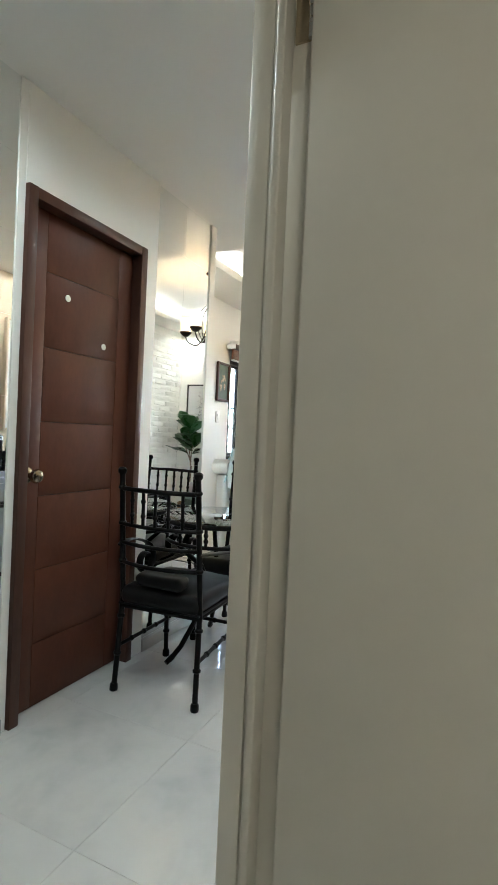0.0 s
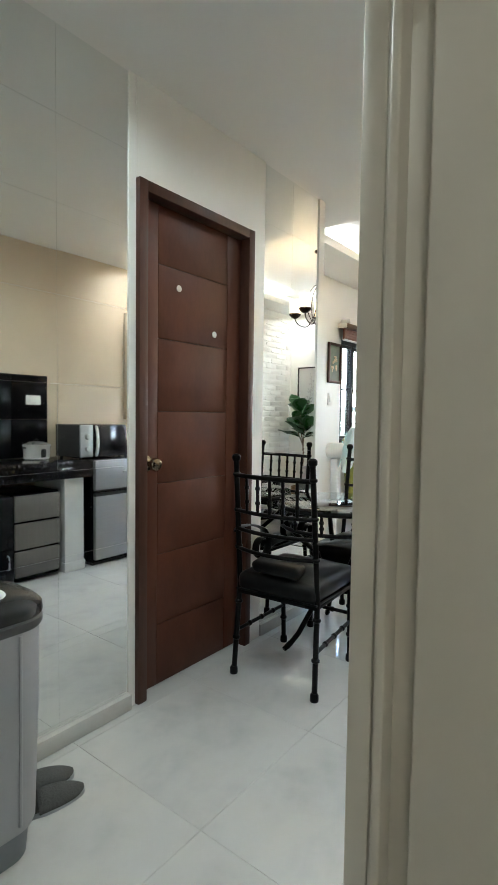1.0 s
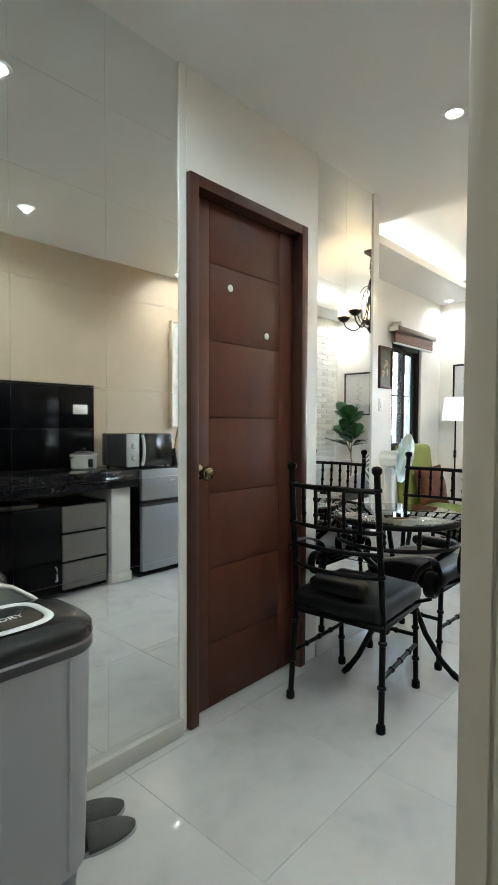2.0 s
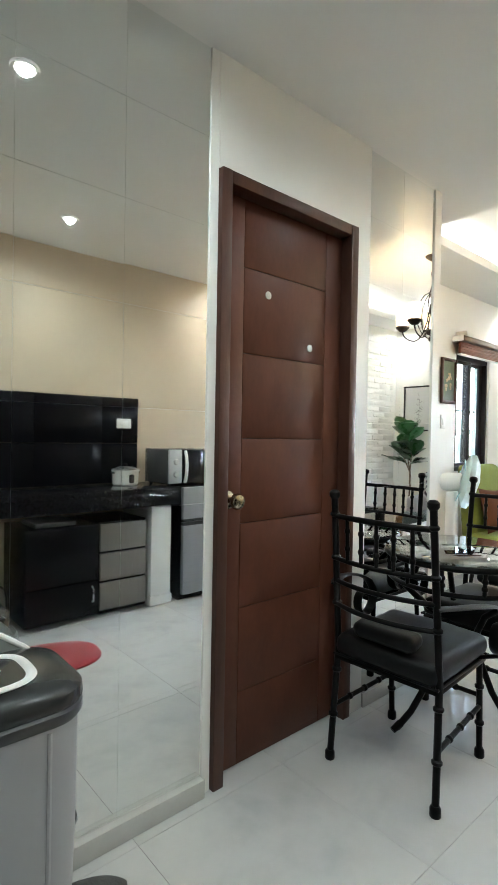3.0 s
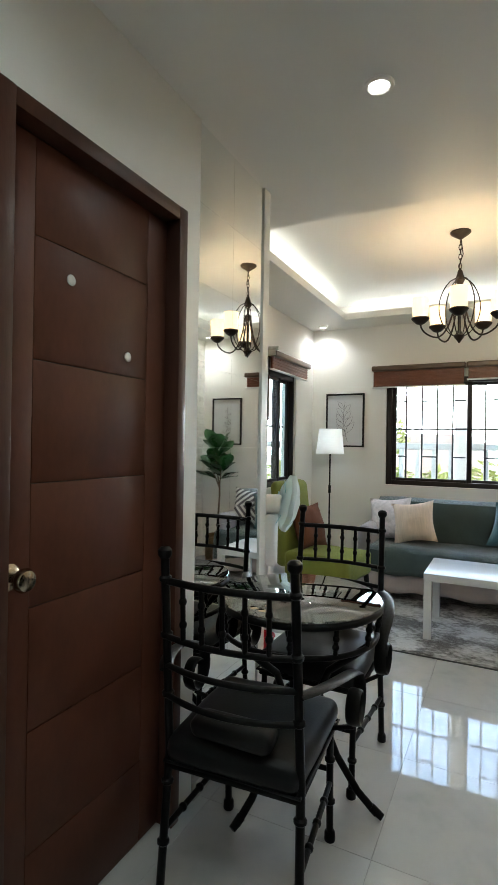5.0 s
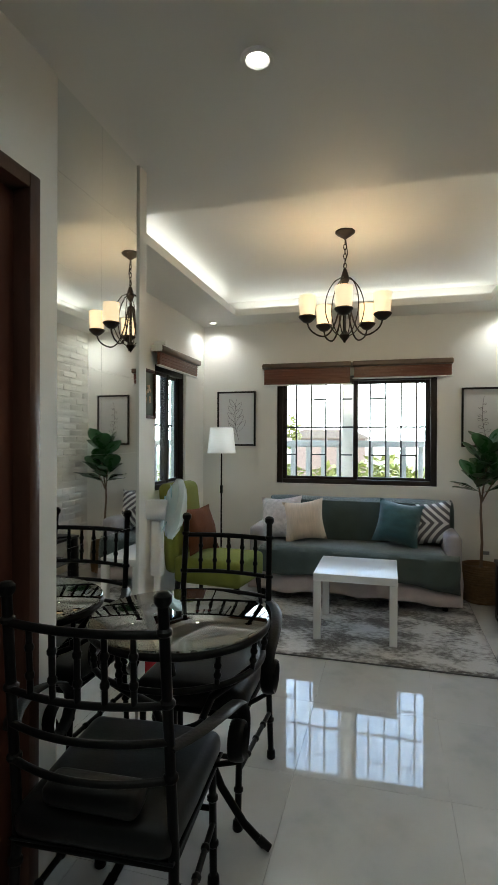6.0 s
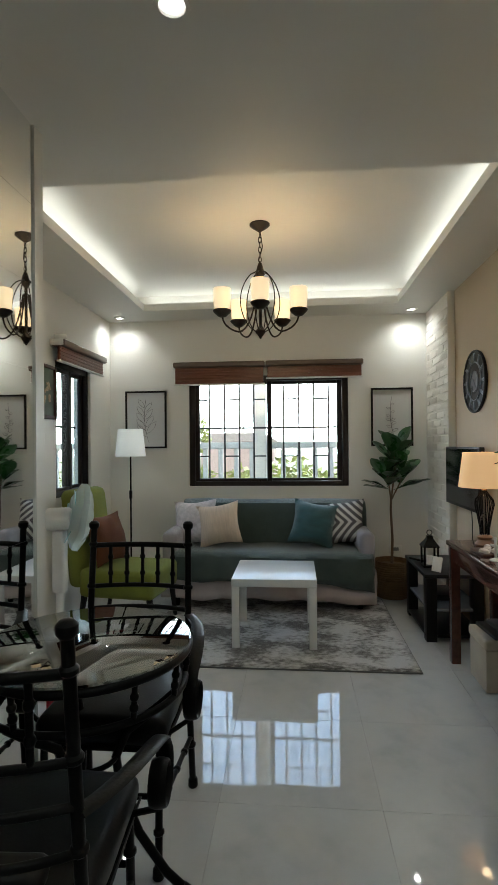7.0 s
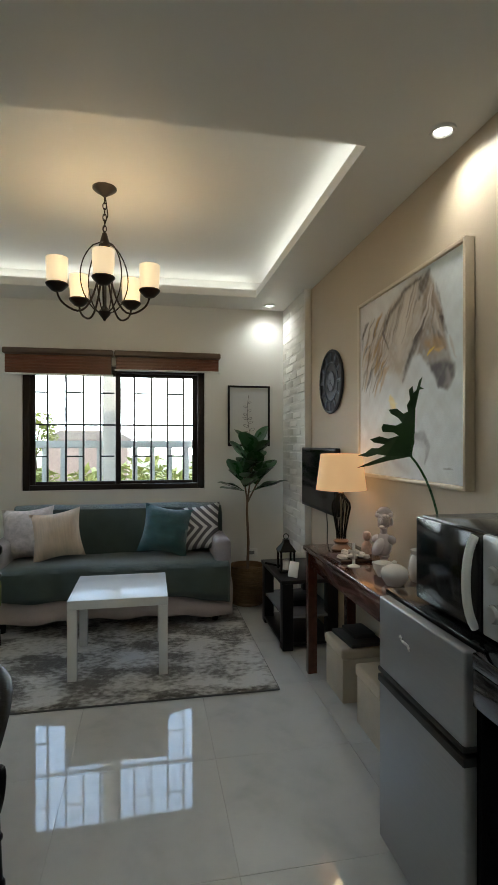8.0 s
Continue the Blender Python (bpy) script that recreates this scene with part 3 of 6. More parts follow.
# ---- sofa with its cushions ----
SLIP = mat("pinkish_slipcover_cloth", (0.50, 0.43, 0.41), 0.9, var=0.1, scale=6, bump=0.3, bump_scale=220, sheen=0.3)
THROW = mat("grey_green_woven_throw", (0.050, 0.075, 0.069), 0.92, var=0.18, scale=9, bump=0.5, bump_scale=300, sheen=0.4)
LAV = mat("lavender_grey_cloth", (0.34, 0.32, 0.34), 0.9, var=0.1, scale=7, bump=0.3, bump_scale=220, sheen=0.3)
BLACKW = mat("black_lacquered_wood", (0.009, 0.0085, 0.0085), 0.38, var=0.25, scale=5, stretch=(1, 6, 1), spec=0.22)
sofa = thing("sofa", (-0.575, 5.36, 0), "three-seat sofa under a grey-green throw and pink slipcover", "sofa")
def soft(bm, amount, scale):
    for v in bm.verts:
        v.co += Vector((0, 0, 1)) * amount * noise.noise(v.co * scale) + Vector((0, 1, 0)) * amount * noise.noise(v.co * scale + Vector((7, 3, 1)))
    return bm
def padded(x0, y0, z0, x1, y1, z1, r):
    bm = box(x0, y0, z0, x1, y1, z1, r, 4)
    bmesh.ops.subdivide_edges(bm, edges=[e for e in bm.edges if e.calc_length() > 0.25], cuts=5, use_grid_fill=True)
    return soft(bm, 0.006, 4)
part("base", padded(-0.80, -0.25, 0.13, 0.80, 0.34, 0.30, 0.02), SLIP, sofa)
part("seat", padded(-0.72, -0.30, 0.28, 0.72, 0.22, 0.435, 0.05), SLIP, sofa)
part("backrest", padded(-0.76, 0.16, 0.28, 0.76, 0.36, 0.80, 0.06), SLIP, sofa)
for sx in (-1, 1):
    part("arm", padded(sx * 0.80 - 0.062, -0.25, 0.12, sx * 0.80 + 0.062, 0.36, 0.610, 0.045), LAV, sofa, "rounded lavender-grey arm")
    for fy in (-0.22, 0.30):
        part("foot", lathe([(0.02, 0), (0.028, 0.10)], 14, centre=(sx * 0.74, fy, 0)), BLACKW, sofa)
def drape(profile, x0, x1, nx, wave, sink, name, material, label):
    """A cloth that follows a profile of (y, z), hanging between x0 and x1."""
    bm = bmesh.new()
    rows = []
    for i in range(nx + 1):
        x = x0 + (x1 - x0) * i / nx
        col = []
        for j, (y, z) in enumerate(profile):
            hang = max(0.0, 0.40 - z) * wave if y < 0 else 0
            col.append(bm.verts.new((x + 0.01 * noise.noise((j * 0.5, x * 3, 2)), y - hang * (0.5 + 0.5 * math.sin(x * 21 + 2 * noise.noise((x * 3, 1, 1)))) + 0.006 * noise.noise((x * 5, y * 5, z * 5)), z + 0.008 * noise.noise((x * 4, y * 6, z * 4 + 9)) + ((0.03 * noise.noise((x * 3.1, 8, 8)) - sink * max(0.0, x - 0.25) ** 2) if j == len(profile) - 1 else 0))))
        rows.append(col)
    for a, b in zip(rows, rows[1:]):
        for j in range(len(profile) - 1):
            bm.faces.new((a[j], b[j], b[j + 1], a[j + 1]))
    ob = part(name, bm, material, sofa, label)
    so = ob.modifiers.new("thick", "SOLIDIFY")
    so.thickness = 0.006
    return ob
drape([(0.375, 0.60), (0.372, 0.75), (0.35, 0.805), (0.30, 0.822), (0.22, 0.82), (0.165, 0.80), (0.145, 0.74), (0.142, 0.62), (0.145, 0.52), (0.14, 0.455), (0.08, 0.446), (-0.05, 0.45), (-0.2, 0.449), (-0.28, 0.443), (-0.312, 0.42), (-0.322, 0.37), (-0.328, 0.32), (-0.334, 0.275), (-0.338, 0.245)], -0.765, 0.84, 60, 0.20, 0.25, "throw", THROW, "grey-green woven throw over back and seat")
drape([(-0.262, 0.33), (-0.285, 0.29), (-0.295, 0.24), (-0.305, 0.18), (-0.312, 0.135), (-0.318, 0.10)], -0.84, 0.86, 70, 0.14, 0.10, "skirt", SLIP, "crumpled pinkish slipcover skirt")

def cushion(x, y, w, tilt, turn, roll, material, label, z=0.452):
    t = tagged(part("throw_cushion", pillow(w, w, 0.19), material, None, label), "", "cushion", "cushions on the sofa")
    t.matrix_world = pose(x, y, z, tilt, roll, turn)
    return t
LACE = mat("white_lace_cloth", (0.62, 0.57, 0.56), 0.9, var=0.25, scale=30, bump=0.6, bump_scale=140)
IVORY = mat("cream_ribbed_cloth", (0.66, 0.54, 0.42), 0.9, var=0.12, scale=9, stretch=(9, 1, 1), bump=0.5, bump_scale=60)
TEAL = mat("teal_velvet", (0.020, 0.088, 0.104), 0.7, var=0.3, scale=9, stretch=(1, 1, 3), bump=0.4, bump_scale=70, sheen=0.6)
CHEV = mat("chevron_cloth", (0.7, 0.7, 0.7), 0.9, var=0.05, bump=0.3, bump_scale=200)
n, l = CHEV.node_tree.nodes, CHEV.node_tree.links
def math_node(op, a, b=None):
    k = n.new("ShaderNodeMath")
    k.operation = op
    for s, v in zip(k.inputs, (a, b)):
        if v is None: continue
        if isinstance(v, (int, float)): s.default_value = v
        else: l.new(v, s)
    return k.outputs[0]
sep = n.new("ShaderNodeSeparateXYZ")
l.new(n["Texture Coordinate"].outputs["Object"], sep.inputs[0])
stripe = math_node("GREATER_THAN", math_node("FRACT", math_node("MULTIPLY", math_node("ADD", sep.outputs["X"], math_node("ABSOLUTE", math_node("SUBTRACT", sep.outputs["Z"], 0.18))), 15.0)), 0.48)
mixc = n.new("ShaderNodeMix")
mixc.data_type = "RGBA"
l.new(stripe, mixc.inputs[0])
mixc.inputs[6].default_value, mixc.inputs[7].default_value = (0.68, 0.68, 0.68, 1), (0.12, 0.115, 0.13, 1)
l.new(mixc.outputs[2], n["Principled BSDF"].inputs["Base Color"])
cushion(-1.215, 5.385, 0.40, -18, -8, -5, LACE, "white lace-patterned cushion on the sofa")
cushion(-0.965, 5.30, 0.37, -20, 4, -8, IVORY, "cream ribbed cushion on the sofa", z=0.468)
cushion(-0.225, 5.32, 0.385, -22, -6, 9, TEAL, "teal velvet cushion on the sofa", z=0.470)
cushion(0.070, 5.39, 0.38, -16, -18, -7, CHEV, "grey and white chevron cushion on the sofa", z=0.466)

# ---- rug and low table ----
RUG = mat("distressed_rug_pile", (0.4, 0.4, 0.38), 0.95, var=0.4, scale=3.2, stretch=(1, 1.4, 1), bump=0.6, bump_scale=260, sheen=0.3)
ramped(RUG, [(0.62, (0.085, 0.076, 0.066)), (0.69, (0.19, 0.18, 0.165)), (0.765, (0.42, 0.41, 0.385)), (0.86, (0.62, 0.61, 0.59))])
next(k for k in RUG.node_tree.nodes if k.type == "TEX_NOISE").inputs["Distortion"].default_value = 0.5
next(k for k in RUG.node_tree.nodes if k.type == "MATH").inputs[1].default_value = 0.5
rug = thing("rug", (-0.49, 4.70, 0), "distressed grey and cream rug under the low table", "rug")
bm = bmesh.new()
grid = [[bm.verts.new((x, y, 0.010 + 0.0012 * noise.noise((x * 6, y * 6, 0)))) for y in (-0.70 + 1.40 * j / 24 for j in range(25))] for x in (-0.86 + 1.72 * i / 30 for i in range(31))]
for i in range(30):
    for j in range(24):
        bm.faces.new((grid[i][j], grid[i + 1][j], grid[i + 1][j + 1], grid[i][j + 1]))
ob = part("surface", bm, RUG, rug)
ob.modifiers.new("thick", "SOLIDIFY").thickness = 0.0095
part("edge_binding", tube([(-0.862, -0.702, 0.006), (0.862, -0.702, 0.006), (0.862, 0.702, 0.006), (-0.862, 0.702, 0.006)], 0.005, 6, closed=True), mat("grey_rug_binding", (0.12, 0.12, 0.12), 0.9), rug)
ENAMEL = mat("white_lacquer", (0.80, 0.80, 0.78), 0.22, var=0.02, scale=3)
tb = thing("low_table", (-0.485, 4.555, 0.010), "small square white lacquered side table on the rug", "table")
part("tabletop", box(-0.275, -0.275, 0.395, 0.275, 0.275, 0.445, 0.003), ENAMEL, tb)
for sx in (-1, 1):
    for sy in (-1, 1):
        part("leg", box(sx * 0.2735 - sx * 0.05, sy * 0.2735 - sy * 0.05, 0, sx * 0.2735, sy * 0.2735, 0.3945, 0.003), ENAMEL, tb)

# ---- green chair, floor lamp, fan ----
LIME = mat("lime_green_cloth", (0.19, 0.215, 0.036), 0.9, var=0.15, scale=7, bump=0.4, bump_scale=240, sheen=0.05)
RUST = mat("rust_orange_cloth", (0.12, 0.037, 0.010), 0.85, var=0.2, scale=9, bump=0.3, bump_scale=200)
ac = thing("slipper_chair", (-1.60, 4.74, 0), "armless lime green upholstered slipper chair", "chair", rz=-8)
part("seat", soft(box(-0.26, -0.25, 0.24, 0.31, 0.25, 0.44, 0.04, 4), 0.005, 5), LIME, ac)
bm = box(-0.13, -0.25, 0.30, 0.0, 0.25, 1.0, 0.055, 4)
for v in bm.verts:
    v.co.x -= 0.22 + 0.13 * max(0, v.co.z - 0.42)
    v.co.y *= 1 - 0.12 * max(0, v.co.z - 0.6)
part("backrest", bm, LIME, ac)
for x, y, lean in ((-0.23, -0.21, -0.04), (-0.23, 0.21, -0.04), (0.27, -0.21, 0.03), (0.27, 0.21, 0.03)):
    part("leg", tube([(x, y, 0.25), (x + lean, y, 0.0)], [0.024, 0.015], 8), BLACKW, ac)
t = tagged(part("throw_cushion", pillow(0.38, 0.38, 0.16), RUST, None, "rust orange cushion leaning on the green chair"), "", "cushion")
t.matrix_world = pose(-1.695, 4.73, 0.445, 0, 0, -8) @ pose(0, 0, 0, -17, 0, 80)

FSHADE = mat("white_lamp_shade", (0.86, 0.86, 0.85), 0.8, var=0.03, bump=0.2, bump_scale=200)
n, l = FSHADE.node_tree.nodes, FSHADE.node_tree.links
thin, both = n.new("ShaderNodeBsdfTranslucent"), n.new("ShaderNodeMixShader")
thin.inputs["Color"].default_value, both.inputs[0].default_value = (0.86, 0.86, 0.86, 1), 0.5
l.new(n["Principled BSDF"].outputs[0], both.inputs[1])
l.new(thin.outputs[0], both.inputs[2])
l.new(both.outputs[0], n["Material Output"].inputs["Surface"])
fl = thing("floor_lamp", (-1.815, 5.50, 0), "slim black floor lamp with white drum shade", "lamp")
part("base", lathe([(0.125, 0), (0.13, 0.006), (0.125, 0.018), (0.02, 0.024)], 28), IRON, fl)
part("pole", tube([(0, 0, 0.02), (0, 0, 0.75), (0, 0, 1.40)], 0.008, 10), IRON, fl)
part("switch", box(-0.012, -0.014, 0.84, 0.012, 0.014, 0.92, 0.006), IRON, fl)
part("shade", lathe([(0.136, 1.225), (0.123, 1.345), (0.110, 1.468)], 40, caps=False), FSHADE, fl, "white fabric drum shade")
# weak cool fill light, added inside to make the shade whiter
lamp("floor_lamp_bulb", "POINT", pose(-1.815, 5.50, 1.34), 0.9, COOL, radius=0.04)

BAG = glass("clear_plastic_bag", (0.82, 0.95, 0.97), 0.45, 1.12)
fan = thing("pedestal_fan", (-1.63, 3.70, 0), "white pedestal fan with a plastic bag over its head", "fan")
part("base", lathe([(0.17, 0), (0.175, 0.01), (0.16, 0.028), (0.05, 0.045), (0.03, 0.05)], 30), WHITEP, fan)
part("pole", tube([(0, 0, 0.045), (0, 0, 0.55)], 0.021, 12), WHITEP, fan)
part("neck", box(-0.035, -0.032, 0.52, 0.035, 0.032, 0.86, 0.014, 3), WHITEP, fan)
part("motor_housing", tube([(-0.07, 0, 0.92), (-0.06, 0, 0.92), (0.05, 0, 0.925), (0.075, 0, 0.925)], [0.045, 0.062, 0.062, 0.05], 18), WHITEP, fan)
def wheel(r, spokes, depth):
    bm = bmesh.new()
    for x, rr in ((-depth, 0.5 * r), (-depth * 0.5, 0.9 * r), (0, r), (depth * 0.5, 0.9 * r), (depth, 0.5 * r)):
        tube([(x, rr * math.cos(a), rr * math.sin(a)) for a in (i * math.tau / 32 for i in range(32))], 0.0022, 5, bm=bm, closed=True)
    for k in range(spokes):
        a = k * math.tau / spokes
        tube([(x, rr * math.cos(a), rr * math.sin(a)) for x, rr in ((-depth, 0.2 * r), (-depth * 0.8, 0.7 * r), (0, r), (depth * 0.8, 0.7 * r), (depth, 0.15 * r))], 0.0014, 4, bm=bm)
    return bm
tilt = pose(0.100, 0.03, 0.93, 0, 11, 31)
part("cage", wheel(0.170, 24, 0.04), WHITEP, fan, m=tilt)
BLADE = mat("aqua_plastic", (0.35, 0.62, 0.66), 0.3, var=0.04)
for k in range(3):
    bm = box(-0.002, 0.02, -0.045, 0.002, 0.150, 0.055, 0.002, 1)
    part("blade", bm, BLADE, fan, "pale aqua fan blade", tilt @ pose(0, 0, 0, k * 120, 0, 0) @ pose(0, 0, 0, 0, 0, 22))
bm = lathe([(0.03, -0.052), (0.12, -0.046), (0.178, -0.018), (0.182, 0.012), (0.13, 0.048), (0.03, 0.056)], 30)
for v in bm.verts:
    v.co += 0.012 * Vector((noise.noise(v.co * 14), noise.noise(v.co * 14 + Vector((5, 5, 5))), noise.noise(v.co * 14 + Vector((9, 1, 3)))))
ob = part("dust_bag", bm, BAG, fan, "crinkled translucent plastic bag", tilt @ pose(0, 0, 0, 0, 90, 0))
ob.visible_shadow = False

bin_ = thing("waste_bin", (-1.575, 3.45, 0), "small red plastic bin on the floor", "bin")
part("body", lathe([(0.058, 0), (0.062, 0.004), (0.078, 0.155), (0.082, 0.160), (0.078, 0.163), (0.070, 0.155), (0.056, 0.010), (0.002, 0.008)], 24), mat("red_plastic", (0.45, 0.010, 0.022), 0.35, var=0.1), bin_)
part("rim", tube([(0.080 * math.cos(a), 0.080 * math.sin(a), 0.160) for a in (i * math.tau / 28 for i in range(28))], 0.005, 6, closed=True), bpy.data.materials["red_plastic"], bin_)

# ---- plant in a basket ----
BASKET = mat("woven_seagrass", (0.20, 0.12, 0.055), 0.85, var=0.3, scale=8, stretch=(1, 1, 9), bump=0.7, bump_scale=60)
LEAF = mat("glossy_fig_leaf", (0.024, 0.082, 0.022), 0.28, var=0.4, scale=8, bump=0.15, bump_scale=40)
BARK = mat("grey_brown_bark", (0.16, 0.11, 0.075), 0.85, var=0.25, scale=12, bump=0.4)
plant = thing("potted_fig_plant", (0.485, 5.53, 0), "tall fiddle-leaf fig plant in a woven basket", "plant")
pb = part("basket", lathe([(0.125, 0), (0.135, 0.01), (0.148, 0.15), (0.145, 0.30), (0.150, 0.312), (0.138, 0.312), (0.133, 0.27), (0.002, 0.268)], 30), BASKET, plant, "brown woven basket pot")
for k in range(16):
    part("weave_ring", tube([(r * math.cos(a), r * math.sin(a), 0.018 + k * 0.0185) for a, r in ((i * math.tau / 40, 0.1405 + 0.010 * math.sin(math.pi * k / 16) + 0.002 * (-1) ** (i + k)) for i in range(40))], 0.0085, 6, closed=True), BASKET, pb)
trunk = part("trunk", tube([(0, 0, 0.26), (0.006, -0.01, 0.5), (-0.004, 0, 0.75), (0.0, 0.0, 0.86)], [0.013, 0.011, 0.010, 0.009], 8), BARK, plant)
tips = [((-0.03, -0.02, 1.02), (-0.04, -0.05, 1.06)), ((0.03, -0.03, 1.12), (0.02, -0.04, 1.28)), ((0.08, 0.01, 0.98), (0.12, 0.0, 1.08))]
for mid, end in tips:
    part("branch", tube([(0, 0, 0.83), mid, end], [0.008, 0.006, 0.003], 6), BARK, trunk)
def fig_leaf(length, width, curl):
    bm = bmesh.new()
    n = 8
    rows = []
    for i in range(n + 1):
        t = i / n
        w = width / 2 * (math.sin(math.pi * min(1, t ** 1.25 * 0.98 + 0.02)) ** 0.7) * (0.72 + 0.45 * t)
        zc = curl * length * t * t
        rows.append([bm.verts.new((sx * w, length * t, -zc + 0.16 * w * abs(sx) + 0.05 * w * math.sin(9 * t) * sx)) for sx in (-1, -0.5, 0, 0.5, 1)])
    for a, b in zip(rows, rows[1:]):
        for j in range(4):
            bm.faces.new((a[j], a[j + 1], b[j + 1], b[j]))
    tube([(0, -0.03, 0), (0, 0, 0), (0, length * 0.9, -curl * length * 0.8 + 0.002)], [0.002, 0.002, 0.001], 5, bm=bm)
    return mesh_of("leaf", bm, LEAF)
leaves = [fig_leaf(0.20, 0.155, 0.10), fig_leaf(0.18, 0.145, 0.22), fig_leaf(0.22, 0.165, 0.02)]
rnd = random.Random(12)
spots = []
for k in range(9):
    spots.append((Vector((0.018, -0.03, 1.10 + 0.024 * k)), 40 + k * 137.5, 34 + 4.6 * k))
for k in range(7):
    spots.append((Vector((-0.03 - 0.004 * k, -0.03, 0.94 + 0.022 * k)), 95 + k * 97.0, 22 + 7.0 * k))
for k in range(7):
    spots.append((Vector((0.075 + 0.006 * k, 0.0, 0.95 + 0.026 * k)), 250 + k * 103.0, 22 + 7.0 * k))
spots += [(Vector((-0.02, -0.01, 0.93)), 100, 14), (Vector((0.03, -0.01, 0.93)), 275, 22), (Vector((0.01, -0.03, 1.02)), 170, 40), (Vector((0.01, -0.03, 1.05)), 20, 44)]
for p, turn, lift in spots:
    o = new("leaf", leaves[rnd.randrange(3)])
    o.parent = plant
    o.matrix_local = Matrix.Translation(p) @ pose(0, 0, 0, 0, 0, turn) @ pose(0, 0.02, 0, min(lift, 74) + rnd.uniform(-9, 9), rnd.uniform(-15, 15), 0) @ Matrix.Scale(rnd.uniform(1.0, 1.2), 4)

# ---- pictures and clock ----
PAPER = mat("off_white_paper", (0.60, 0.61, 0.62), 0.6, var=0.03)
INK = mat("grey_ink", (0.10, 0.10, 0.11), 0.8)
def leaf_print(loc, w, h, kind, label):
    t = thing("framed_print", loc, label, "picture", "leaf prints on the wall")
    for b in ((-w / 2, -0.022, 0, -w / 2 + 0.017, -0.001, h), (w / 2 - 0.017, -0.022, 0, w / 2, -0.001, h), (-w / 2 + 0.017, -0.0215, 0, w / 2 - 0.017, -0.0015, 0.017), (-w / 2 + 0.017, -0.0215, h - 0.017, w / 2 - 0.017, -0.0015, h)):
        part("frame_bar", box(*b, 0.002), BLACKW, t)
    part("print", box(-w / 2 + 0.017, -0.010, 0.017, w / 2 - 0.017, -0.004, h - 0.017), PAPER, t, "off-white paper print", smooth=False)
    y = -0.0108
    stem = curve((0.03, y, 0.05), (-0.01, y, 0.16), (-0.03, y, 0.30), (0.0, y, h - 0.08), 12)
    dr = part("drawn_stem", tube(stem, 0.0016, 4), INK, t)
    for k in range(9 if kind else 12):
        p = stem[2 + k if kind else 1 + k * 10 // 12]
        for side in ((1 if k % 2 else -1),):
            L = (0.155 if kind else 0.062) * (1 - 0.04 * k)
            up = 0.9 if kind else 0.35
            d = Vector((side * math.cos(up), 0, math.sin(up)))
            q = Vector((-d.z, 0, d.x)) * L * (0.22 if kind else 0.28)
            ring = curve(p, p + d * L * 0.35 + q, p + d * L * 0.7 + q, p + d * L, 6) + curve(p + d * L, p + d * L * 0.7 - q, p + d * L * 0.35 - q, p, 6)[1:-1]
            part("drawn_leaf", tube(ring, 0.0014, 4, closed=True), INK, dr)
leaf_print((-1.746, YW - 0.001, 1.293), 0.397, 0.543, True, "black-framed line drawing of a leafy twig")
leaf_print((0.541, YW - 0.001, 1.296), 0.374, 0.531, False, "black-framed drawing of a small leafy branch")
fp = thing("flower_painting", (XL + 0.001, 4.485, 1.515), "small flower painting in a carved brown frame", "picture", rz=90)
OLIVE = mat("dark_olive_oil_paint", (0.055, 0.07, 0.03), 0.5, var=0.5, scale=14)
part("canvas", box(-0.105, -0.012, 0.02, 0.105, -0.004, 0.365), OLIVE, fp, "dark olive flower painting")
for b in ((-0.125, -0.028, 0, -0.1, -0.002, 0.385), (0.1, -0.028, 0, 0.125, -0.002, 0.385), (-0.1, -0.027, 0, 0.1, -0.002, 0.025), (-0.1, -0.027, 0.36, 0.1, -0.002, 0.385)):
    part("frame_bar", box(*b, 0.006), FRAMEW, fp, "brown carved frame")
BLOOM = mat("cream_pink_paint", (0.36, 0.25, 0.13), 0.6, var=0.4, scale=30)
rnd = random.Random(5)
for k in range(16):
    part("painted_flower", lathe([(0.009 + 0.009 * rnd.random(), 0), (0.007, 0.003), (0.002, 0.004)], 10), BLOOM, fp, m=pose(rnd.uniform(-0.05, 0.05), -0.012, rnd.uniform(0.12, 0.26), 90, 0, 0))
sw = thing("light_switch", (XL + 0.001, 4.42, 1.36), "white double light switch plate", "switch", rz=90)
part("plate", box(-0.036, -0.009, -0.058, 0.036, 0, 0.058, 0.003), WHITEP, sw)
part("rocker", box(-0.014, -0.012, -0.026, 0.014, -0.008, 0.026, 0.002), WHITEP, sw)

clock = thing("wall_clock", (XE - 0.003, 4.62, 1.738), "round dark metal skeleton wall clock", "clock", rz=-90)
DARKM = mat("charcoal_metal", (0.03, 0.032, 0.036), 0.5, metal=0.3, var=0.4, scale=14)
SILV = mat("pale_worn_metal", (0.15, 0.17, 0.20), 0.45, metal=0.4, var=0.3, scale=20)
part("back_disc", lathe([(0.212, 0), (0.214, 0.006), (0.205, 0.010), (0.01, 0.010)], 48), DARKM, clock, m=pose(0, 0, 0, 90, 0, 0))
for r, w in ((0.208, 0.008), (0.130, 0.005), (0.07, 0.004)):
    part("ring", tube([(r * math.cos(a), -0.014, r * math.sin(a)) for a in (i * math.tau / 48 for i in range(48))], w, 6, closed=True), DARKM if r > 0.2 else SILV, clock)
for k in range(12):
    a = k * math.tau / 12
    mk = part("numeral", box(-0.006, -0.017, 0.138, 0.006, -0.010, 0.196, 0.001), SILV, clock, "pale numeral stroke", pose(0, 0, 0, 0, math.degrees(a), 0))
    part("numeral_stroke", box(0.010, -0.016, 0.140, 0.015, -0.010, 0.194, 0.001), SILV, mk)
